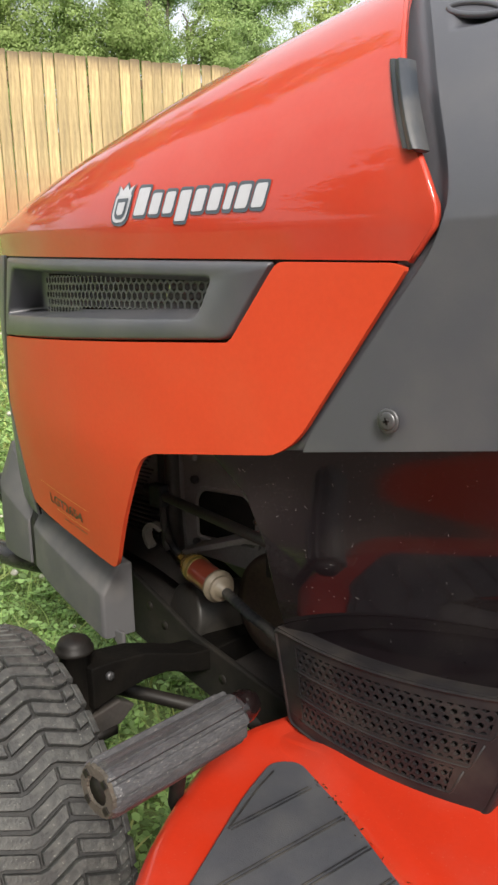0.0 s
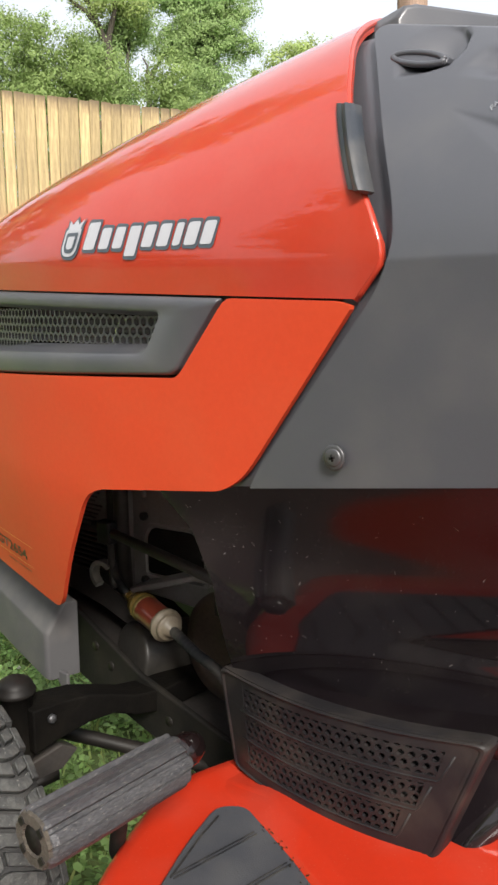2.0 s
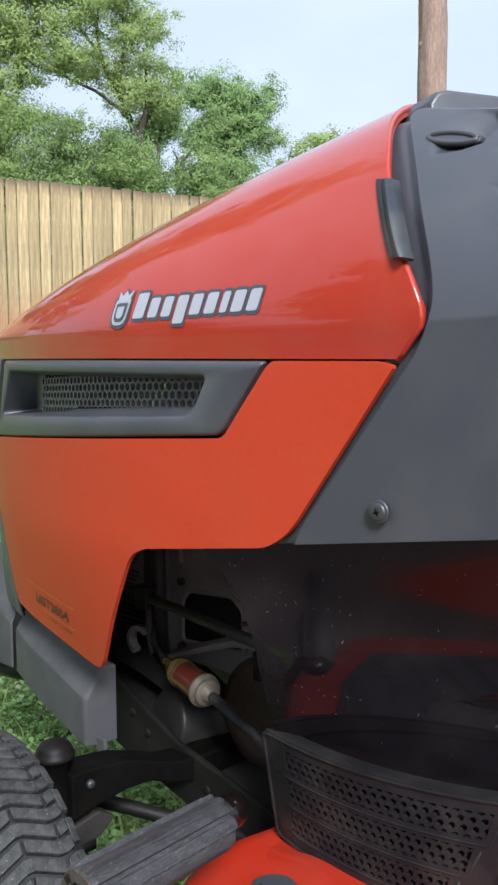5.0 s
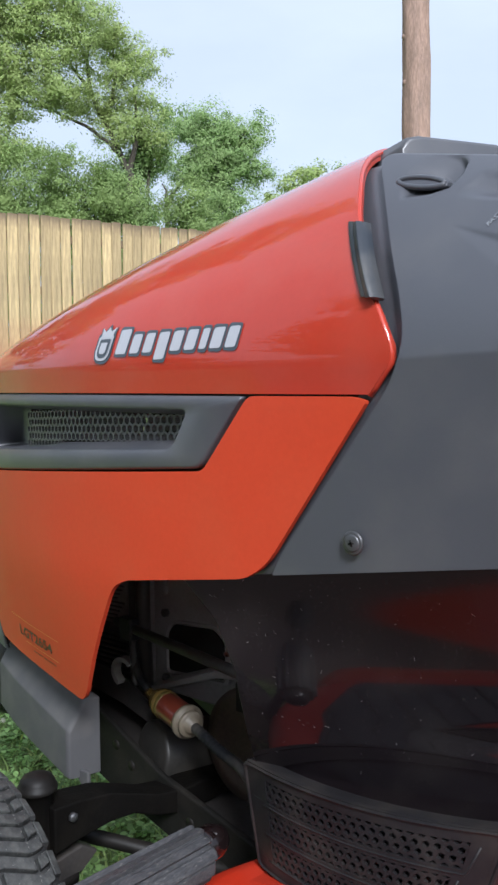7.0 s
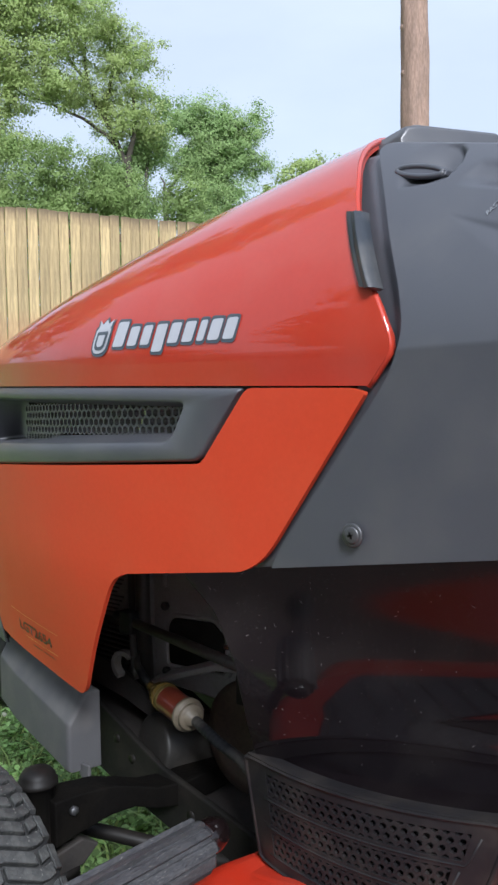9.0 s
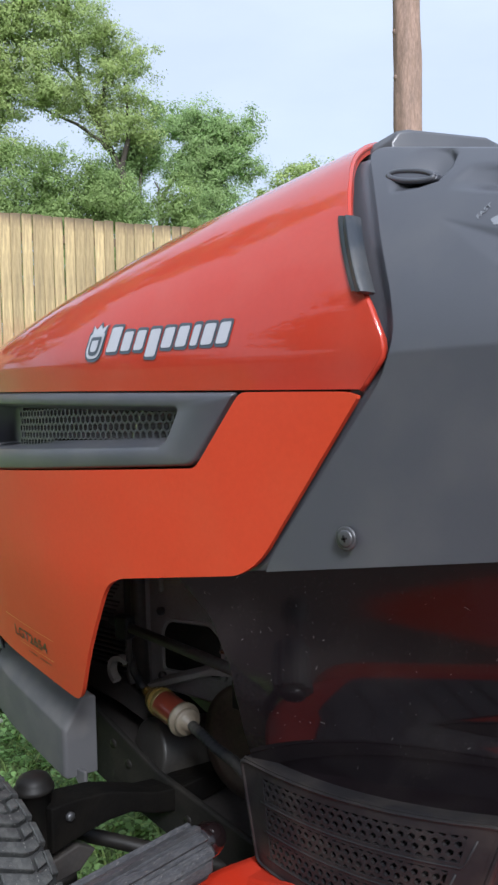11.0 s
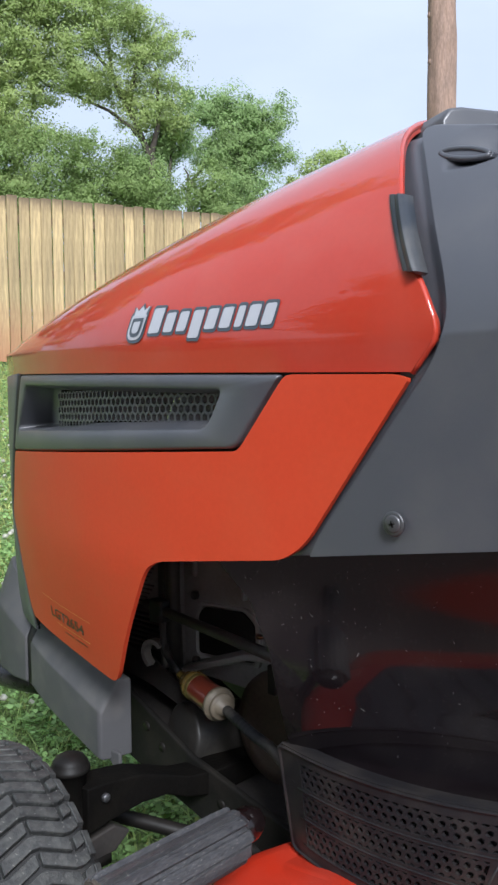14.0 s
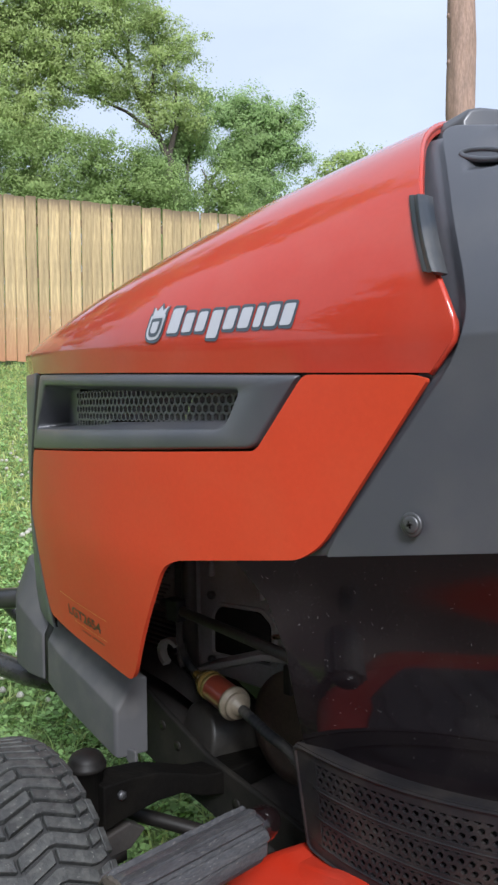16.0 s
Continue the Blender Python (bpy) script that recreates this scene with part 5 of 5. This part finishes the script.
# ---- fence ----
fence = thing("wooden_fence", yard(0, 10.2, 1.4), "tall weathered wooden picket fence along the lawn", "fence")
F0, F1 = Vector((-2.75, 9.0)), Vector((-0.15, 10.25))
way = (F1 - F0).normalized()
fence_turn = math.atan2((RIGHT * way.x + AHEAD * way.y).y, (RIGHT * way.x + AHEAD * way.y).x)
random.seed(5)
board_meshes = []
for k in range(5):
    bm = bmesh.new()
    w, h = 0.0578 + 0.0008 * (k % 3), 1.83
    ear = 0.004 + 0.008 * random.random()
    lean = 0.006 * (random.random() - 0.5)
    cut = [(-w, 0.009), (-w, -0.003), (-w + 0.006, -0.010), (-0.02, -0.0105), (0.025, -0.010), (w - 0.006, -0.010), (w, -0.003), (w, 0.009)]
    sweep(bm, [[(x * sx + dx, y, z) for x, y in cut] for z, sx, dx in ((0.0, 1.0, 0.0), (h * 0.35, 0.985, lean), (h * 0.7, 1.0, -lean), (h - ear, 1.0, 0.0), (h, 1.0 - ear / w * 0.7, 0.0))])
    me = bpy.data.meshes.new("board")
    bmesh.ops.recalc_face_normals(bm, faces=bm.faces)
    bm.to_mesh(me)
    bm.free()
    me.materials.append(FENCE_WOOD)
    board_meshes.append(me)
base = fence.location
for k in range(-35, 71):
    s = 0.1235 * k
    q = F0 + way * s
    p = yard(q.x, q.y)
    z = 1.335 + 0.012 * s + 0.025 * random.random()
    ob = new("board", random.choice(board_meshes))
    ob.parent = fence
    ob.matrix_basis = Matrix.Translation(Vector((p.x, p.y, z)) - base) @ Matrix.Rotation(fence_turn + 0.03 * (random.random() - 0.5), 4, "Z") @ Matrix.Rotation(0.012 * (random.random() - 0.5), 4, "Y")
for hz in (0.35, 1.0, 1.6):
    bm = bmesh.new()
    a, b = F0 + way * -4.4, F0 + way * 8.9
    pa, pb = yard(a.x, a.y - 0.0, 1.335 + hz - 0.05), yard(b.x, b.y, 1.335 + hz + 0.10)
    off = Vector((-math.sin(fence_turn), math.cos(fence_turn), 0)) * 0.035
    sweep(bm, [[p + off + Vector((0, 0, dz)) + off * dy for dy, dz in ((-0.5, -0.045), (0.5, -0.045), (0.5, 0.045), (-0.5, 0.045))] for p in (pa, pb)])
    part("rail", bm, FENCE_WOOD, fence, shade=False)

# ---- trees ----
def leaves_mesh(name, blobs, count, size, mat, seed, spread=1.0):
    """Small leaves scattered in uneven tufts within the blobs (centre, radii), facing up and out of their tuft."""
    rng = np.random.default_rng(seed)
    vol = np.array([b[1][0] * b[1][1] * b[1][2] for b in blobs])
    bunch = 110
    pick = rng.choice(len(blobs), max(6, count // bunch), p=vol ** 0.7 / (vol ** 0.7).sum())
    cen, rad = np.array([b[0] for b in blobs], float), np.array([b[1] for b in blobs], float)
    d = rng.normal(size=(len(pick), 3))
    d /= np.linalg.norm(d, axis=1)[:, None]
    tuft = cen[pick] + d * rad[pick] * rng.random((len(pick), 1)) ** 0.45
    tuft += rng.normal(size=tuft.shape) * np.array((0.16, 0.16, 0.13)) * spread
    wide = (0.5 + 0.8 * rng.random((len(pick), 1))) * spread
    at = np.repeat(tuft, bunch, axis=0)
    off = rng.normal(size=at.shape)
    off /= np.linalg.norm(off, axis=1)[:, None]
    off *= rng.random((len(off), 1)) ** 0.5 * (1 + 0.5 * (rng.random((len(off), 1)) > 0.8))
    at = at + off * np.array((0.25, 0.25, 0.18)) * np.repeat(wide, bunch, axis=0)
    n = len(at)
    face = off * np.array((1.0, 1.0, 1.2)) * 0.9 + np.repeat(d, bunch, axis=0) * 0.5 + np.array((0, 0, 0.35)) + rng.normal(size=(n, 3)) * 0.35
    face /= np.linalg.norm(face, axis=1)[:, None]
    a = np.cross(face, rng.normal(size=(n, 3)))
    a /= np.linalg.norm(a, axis=1)[:, None]
    b = np.cross(face, a)
    l = size * (0.6 + 0.8 * rng.random((n, 1)))
    v = np.stack([at - a * l * 0.5, at - b * l * 0.32, at + a * l * 0.5, at + b * l * 0.32], axis=1).reshape(-1, 3)
    round_off = off * 0.55 + np.repeat(d, bunch, axis=0) * 0.6 + np.array((0, 0, 0.35)) + face * 0.35
    round_off /= np.linalg.norm(round_off, axis=1)[:, None]
    me = bpy.data.meshes.new(name)
    me.vertices.add(4 * n)
    me.vertices.foreach_set("co", v.ravel())
    me.loops.add(4 * n)
    me.loops.foreach_set("vertex_index", np.arange(4 * n))
    me.polygons.add(n)
    me.polygons.foreach_set("loop_start", np.arange(0, 4 * n, 4))
    me.update(calc_edges=True)
    me.normals_split_custom_set_from_vertices(np.repeat(round_off, 4, axis=0).tolist())
    me.materials.append(mat)
    return me


def tree(at, blobs, limbs, count, size, mat, seed, label):
    t = thing("tree", at, label, "tree", "trees behind the fence")
    bm = bmesh.new()
    for pts, r in limbs:
        pts = [Vector(p) for p in pts]
        fine = []
        for p, q in zip(pts, pts[1:]):
            fine += [p.lerp(q, k / 4) + Vector((noise.noise(p * 3 + Vector((k, 0, 0))), noise.noise(q * 3 + Vector((0, k, 0))), 0)) * 0.12 * (k > 0) for k in range(4)]
        fine.append(pts[-1])
        tube(bm, fine, [max(0.012, r * (1 - 0.85 * i / len(fine))) for i in range(len(fine))], 9)
    part("trunk", bm, BARK, t)
    c = new("crown", leaves_mesh("crown", blobs, count, size, mat, seed, max(1.0, size / 0.07)))
    c.parent = t
    c.matrix_parent_inverse = Matrix.Translation(t.location).inverted()
    return t


def crown(px):
    """Blobs from (right, ahead, up, radius across, radius up)."""
    return [(tuple(yard(r, f, z)), (1.15 * a, 1.15 * a, 1.2 * h)) for r, f, z, a, h in px]


def limb(*pts):
    return [tuple(yard(*p)) for p in pts]


CROWN_LEFT = [(-4.36, 16, 8.43, 0.56, 0.45), (-3.32, 16, 8.53, 0.56, 0.39), (-2.39, 16, 8.63, 0.39, 0.28), (-4.07, 16, 9.44, 0.89, 0.56), (-2.76, 16, 9.22, 0.56, 0.39), (-4.6, 16, 7.63, 0.5, 0.5), (-3.72, 16, 7.68, 0.5, 0.5),
              (-4.23, 16, 6.93, 0.5, 0.33), (-3.01, 16, 7.57, 0.39, 0.39), (-2.51, 16, 7.99, 0.39, 0.33), (-2.8, 16, 7.08, 0.39, 0.22), (-3.57, 16, 6.93, 0.33, 0.2), (-4.57, 16, 6.4, 0.5, 0.25), (-5.4, 16, 8.3, 0.7, 0.8), (-5.3, 16, 6.8, 0.6, 0.6), (-3.75, 16, 6.25, 0.36, 0.3), (-4.2, 16, 6.1, 0.4, 0.3)]
CROWN_RIGHT = [(-1.74, 17, 8.54, 0.38, 0.3), (-1.31, 17, 8.2, 0.24, 0.26), (-1.98, 17, 8.03, 0.3, 0.21), (-1.87, 17, 7.46, 0.33, 0.21), (-1.29, 17, 7.4, 0.28, 0.19), (-1.24, 17, 6.83, 0.31, 0.28), (-1.71, 17, 6.72, 0.26, 0.21), (-2.26, 17, 8.89, 0.33, 0.28),
               (-4.9, 15.5, 6.0, 0.6, 0.4), (-2.0, 17, 7.0, 0.28, 0.2), (-2.5, 16.8, 7.3, 0.3, 0.2), (-1.55, 16.8, 7.9, 0.3, 0.25)]
tree(yard(-1.5, 17, 1.7), crown(CROWN_LEFT + CROWN_RIGHT),
     [(limb((-1.45, 17, 1.7), (-1.5, 17, 5.0), (-1.58, 17, 5.9), (-2.25, 17, 7.3), (-2.6, 17, 8.6)), 0.12), (limb((-1.75, 17, 6.3), (-2.3, 16.8, 6.75), (-3.1, 16.6, 7.1), (-3.9, 16.4, 7.9)), 0.048), (limb((-1.6, 17, 5.9), (-1.45, 17, 6.8), (-1.5, 17, 7.8)), 0.07),
      (limb((-2.1, 17, 7.0), (-1.9, 17, 7.7), (-1.9, 17, 8.6)), 0.06), (limb((-3.1, 16.6, 7.1), (-3.6, 16.4, 7.2), (-4.2, 16.2, 7.9), (-4.4, 16, 8.8)), 0.03), (limb((-2.3, 17, 7.5), (-2.9, 16.6, 8.3), (-3.3, 16.3, 9.2)), 0.04),
      (limb((-2.5, 17, 8.2), (-2.2, 17, 8.8), (-2.1, 17, 9.3)), 0.028), (limb((-1.9, 17, 7.7), (-1.5, 17, 8.1), (-1.2, 17, 8.4)), 0.025)],
     200000, 0.045, LEAF, 3, "tall leafy tree with bare lower limbs, behind the fence")
tree(yard(-1.1, 18, 1.7), crown([(-1.04, 17.5, 6.53, 0.22, 0.32), (-1.46, 17.5, 6.30, 0.24, 0.22), (-1.83, 17.5, 5.88, 0.37, 0.24), (-0.79, 17.5, 7.18, 0.17, 0.17), (-1.5, 17.5, 5.2, 0.3, 0.4)]),
     [(limb((-1.2, 17.5, 1.7), (-1.3, 17.5, 4.0), (-1.2, 17.5, 6.5)), 0.10)], 27000, 0.052, LEAF_COOL, 8, "slender leafy tree behind the fence")
tree(yard(0.3, 20, 1.8), crown([(-0.15, 20, 7.87, 0.47, 0.39), (0.57, 20, 7.73, 0.39, 0.36), (1.26, 20, 8.04, 0.14, 0.17), (0.05, 20, 7.1, 0.59, 0.45), (0.87, 20, 7.01, 0.42, 0.36), (1.42, 20, 6.82, 0.13, 0.14), (0.31, 20, 6.34, 0.56, 0.31),
      (-0.48, 20, 6.8, 0.28, 0.28), (-0.52, 20, 7.88, 0.2, 0.22), (1.15, 20, 7.5, 0.2, 0.2), (0.3, 20, 5.6, 0.7, 0.4)]),
     [(limb((-0.98, 20, 1.8), (-0.98, 20, 5.6), (-0.9, 20, 6.3), (-0.3, 20, 7.0)), 0.10), (limb((-0.95, 20, 5.9), (-1.1, 20, 6.6)), 0.05), (limb((0.3, 20, 3.0), (0.3, 20, 7.4)), 0.08), (limb((0.3, 20, 6.0), (0.9, 20, 7.2)), 0.05)],
     80000, 0.050, LEAF_COOL, 11, "round leafy tree behind the fence")
tree(yard(4.2, 34, 2.2), crown([(3.6, 34, 10.2, 0.9, 0.8), (4.5, 34, 11.0, 0.7, 0.7), (2.9, 34, 9.6, 0.8, 0.6), (4.3, 34, 9.8, 1.0, 0.8)]),
     [(limb((4.0, 34, 2.2), (4.0, 34, 7.0), (4.2, 34, 10.5)), 0.2)], 9000, 0.11, LEAF, 13, "distant small tree top")
hedge_blobs = crown([(-6.2 + 0.42 * k, 14.5 + 0.3 * (k % 3), z + 0.16 * math.sin(k * 2.1 + z), 0.36, 0.42) for k in range(15) for z in (2.1, 2.9, 3.7, 4.5, 5.2 - 0.035 * k) if not (k in (12, 13) and z > 4.0)] + [(-5.0 + 0.5 * k, 14.6, 5.62 - 0.05 * k + 0.1 * math.sin(k * 1.7), 0.28, 0.22) for k in range(7)])
bush = thing("shrub_row", yard(-3, 14.5, 1.6), "dense dark green shrubs behind the fence", "shrubs", kind="stuff")
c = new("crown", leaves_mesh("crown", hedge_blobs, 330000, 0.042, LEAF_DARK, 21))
c.parent = bush
c.matrix_parent_inverse = Matrix.Translation(bush.location).inverted()

# unseen belt of trees round the rest of the yard, shaping the hood's reflections
for k, (r, f, hgt, count) in enumerate([(-9.8, 11, 17.0, 30000), (-13, 3, 1.6, 4500), (-14, -3.4, 9.5, 60000), (-12, -9, 11.0, 40000), (-6, -15, 5.0, 6000), (1, -17, 4.5, 4500), (8, -16, 4.0, 4500), (14, -10, 5.0, 4500), (18, -2, 4.5, 4500), (18, 7, 6.5, 4500)]):
    g = ground_height(yard(r, f))
    tree(yard(r, f, g), crown([(r - 1.6, f, g + hgt * 0.45, 1.8, hgt * 0.3), (r + 1.4, f + 0.6, g + hgt * 0.5, 1.9, hgt * 0.32), (r, f - 0.5, g + hgt * 0.75, 1.9, hgt * 0.28), (r + 2.6, f, g + hgt * 0.3, 1.5, hgt * 0.26), (r - 2.8, f, g + hgt * 0.3, 1.5, hgt * 0.26)]),
         [(limb((r, f, g - 0.1), (r + 0.1, f, g + hgt * 0.5), (r, f, g + hgt * 0.9)), 0.2)], count, 0.24, LEAF_DARK, 40 + k, "leafy tree out of view at the edge of the yard")

# bare trunk standing beyond the tractor
pole = thing("bare_tree_trunk", yard(2.28, 9.0, 1.3), "bare brown tree trunk standing in the yard", "tree trunk")
bm = bmesh.new()
rings = []
for k in range(190):
    z = 1.1 + 0.04 * k
    c = yard(2.345 + 0.004 * math.sin(k * 0.23) + 0.004 * math.sin(k * 0.071), 9.0, z)
    r0 = 0.176 - 0.00027 * k
    rings.append([(c.x + r * math.cos(g), c.y + r * math.sin(g), z) for g, r in [(2 * math.pi * j / 40, r0 * (1 + 0.05 * noise.noise(Vector((math.cos(2 * math.pi * j / 40) * 2, math.sin(2 * math.pi * j / 40) * 2, z * 1.6))) + 0.045 * noise.noise(Vector((math.cos(2 * math.pi * j / 40) * 7, math.sin(2 * math.pi * j / 40) * 7, z * 3.0))))) for j in range(40)]])
sweep(bm, rings)
part("trunk", bm, POLE_WOOD, pole)
for z in (3.2, 4.15, 4.55, 5.05, 5.6):
    bm = bmesh.new()
    c = yard(2.345 - 0.148, 8.98, z)
    lathe(bm, [(0.075, -0.085), (0.045, -0.025), (0.028, 0.002), (0.012, 0.010)], 12, Matrix.Translation(c) @ Matrix.Rotation(radians(-60), 4, Vector(AHEAD)))
    part("knot", bm, POLE_WOOD, pole)

# ---- clover and grass ----
def scatter(n, f0, f1, r_of, seed):
    rng = np.random.default_rng(seed)
    f = f0 + (f1 - f0) * rng.random(n)
    lo, hi = r_of(f)
    across = rng.random(n)
    r = lo + (hi - lo) * across
    # thinning out towards the far and the outer edges
    inner = np.minimum(np.minimum(across, 1 - across), (f1 - f) / (f1 - f0)) / 0.22
    keep = inner + 0.25 * np.sin(r * 7.1 + f * 3.3) * (inner < 1) > rng.random(n)
    r, f = r[keep], f[keep]
    p = np.array([0.05, -0.04]) + r[:, None] * np.array(RIGHT[:2]) + f[:, None] * np.array(AHEAD[:2])
    return p, rng


def heights(p):
    return np.array([ground_height((x, y)) for x, y in p])


def quick_mesh(name, v, per, faces, mat):
    """A mesh of many like pieces: v holds per points a piece, faces are index rows within one piece."""
    n = len(v) // per
    base = (np.arange(n) * per)[:, None]
    loops = np.concatenate([base + np.array(f) for f in faces], axis=1)
    starts = np.cumsum([0] + [len(f) for f in faces])
    me = bpy.data.meshes.new(name)
    me.vertices.add(len(v))
    me.vertices.foreach_set("co", v.ravel())
    me.loops.add(loops.size)
    me.loops.foreach_set("vertex_index", loops.ravel())
    me.polygons.add(n * len(faces))
    me.polygons.foreach_set("loop_start", (np.arange(n)[:, None] * starts[-1] + starts[:-1]).ravel())
    me.update(calc_edges=True)
    me.materials.append(mat)
    return me


def clover_mesh(name, p, rng, size, mat):
    """Round three-part leaves on short stalks, tilted every way."""
    n = len(p)
    c = np.column_stack([p, heights(p) + size * (0.6 + 2.6 * rng.random(n))])
    up = np.column_stack([rng.normal(size=n) * 0.45, rng.normal(size=n) * 0.45, np.ones(n)])
    up /= np.linalg.norm(up, axis=1)[:, None]
    turn = rng.random(n) * 6.28
    a = np.cross(np.column_stack([np.cos(turn), np.sin(turn), np.zeros(n)]), up)
    a /= np.linalg.norm(a, axis=1)[:, None]
    b = np.cross(up, a)
    s = (size * (0.7 + 0.6 * rng.random(n)))[:, None]
    pts = []
    for k in range(3):
        for rr, gg, lift in ((0.0, 0.0, 0.0), (0.75, -0.62, 0.12), (1.1, -0.22, 0.06), (1.1, 0.22, 0.06), (0.75, 0.62, 0.12)):
            g = k * 2.094 + gg
            pts.append(c + s * (rr * math.cos(g) * a + rr * math.sin(g) * b + lift * up))
    v = np.stack(pts, axis=1).reshape(-1, 3)
    return quick_mesh(name, v, 15, [f for k in (0, 5, 10) for f in ((k, k + 1, k + 2, k + 3), (k, k + 3, k + 4))], mat)


def blade_mesh(name, p, rng, length, width, mat):
    """Bent, tapering blades."""
    n = len(p)
    z0 = heights(p) - 0.004
    l, g, lean = length * (0.5 + rng.random(n)), rng.random(n) * 6.28, 0.3 + 0.9 * rng.random(n)
    w = width * (0.6 + 0.8 * rng.random(n))
    dx, dy = np.cos(g), np.sin(g)
    pts = []
    for t in (0.0, 0.5, 0.85):
        out, rise, ww = l * lean * t * t, l * t * (1 - 0.3 * lean * t), w * (1 - 0.5 * t)
        for side_of in (1, -1):
            pts.append(np.column_stack([p[:, 0] + dx * out - side_of * dy * ww, p[:, 1] + dy * out + side_of * dx * ww, z0 + rise]))
    pts.append(np.column_stack([p[:, 0] + dx * l * lean, p[:, 1] + dy * l * lean, z0 + l * (1 - 0.3 * lean)]))
    return quick_mesh(name, np.stack(pts, axis=1).reshape(-1, 3), 7, [(0, 1, 3, 2), (2, 3, 5, 4), (4, 5, 6)], mat)


# thick round the tractor, thinner over the rest of the yard
round_tractor = lambda f: (-2.6 + 0 * f, 2.9 + 0 * f)
yard_wide = lambda f: (-9.0 + 0 * f, 9.0 + 0 * f)
by_fence = lambda f: (-0.46 * f - 0.8, -0.02 * f)
p, rng = scatter(66000, LAWN_EDGE, 3.6, round_tractor, 1)
tagged(new("clover", clover_mesh("clover", p, rng, 0.013, CLOVER)), "low white clover leaves covering the lawn", "clover", kind="stuff")
p, rng = scatter(52000, LAWN_EDGE, 3.6, round_tractor, 2)
tagged(new("grass", blade_mesh("grass", p, rng, 0.055, 0.0022, BLADE)), "short green grass blades among the clover", "grass", kind="stuff")
p, rng = scatter(20000, 2.4, 10.4, by_fence, 3)
q, _ = scatter(20000, LAWN_EDGE, 9.5, yard_wide, 13)
tagged(new("clover", clover_mesh("clover", np.concatenate([p, q]), np.random.default_rng(31), 0.016, CLOVER)), "clover patches on the lawn by the fence", "clover", kind="stuff")
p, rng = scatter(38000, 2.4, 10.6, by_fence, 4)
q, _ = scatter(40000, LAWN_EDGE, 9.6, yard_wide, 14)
tagged(new("grass", blade_mesh("grass", np.concatenate([p, q]), np.random.default_rng(32), 0.05, 0.0035, BLADE_SUNLIT)), "yellow-green lawn grass by the fence, its colour lightened for the sun", "grass", kind="stuff")
left = lambda f: (-0.40 * f - 0.1, -0.17 * f)
p, rng = scatter(420, 1.2, 6.5, left, 6)
bm = bmesh.new()
for x, y in p:
    z = ground_height((x, y)) + 0.04 + 0.02 * rng.random()
    q = 0.5 + 0.9 * rng.random() ** 2
    lathe(bm, [(0.002 * q, -0.006 * q), (0.008 * q, -0.003 * q), (0.009 * q, 0.002 * q), (0.004 * q, 0.008 * q)], 7, Matrix.Translation((x, y, z - 0.012)))
flowers = part("clover_flowers", bm, FLOWER, None)
tagged(flowers, "small white clover blossoms scattered in the lawn", "flowers", kind="stuff")
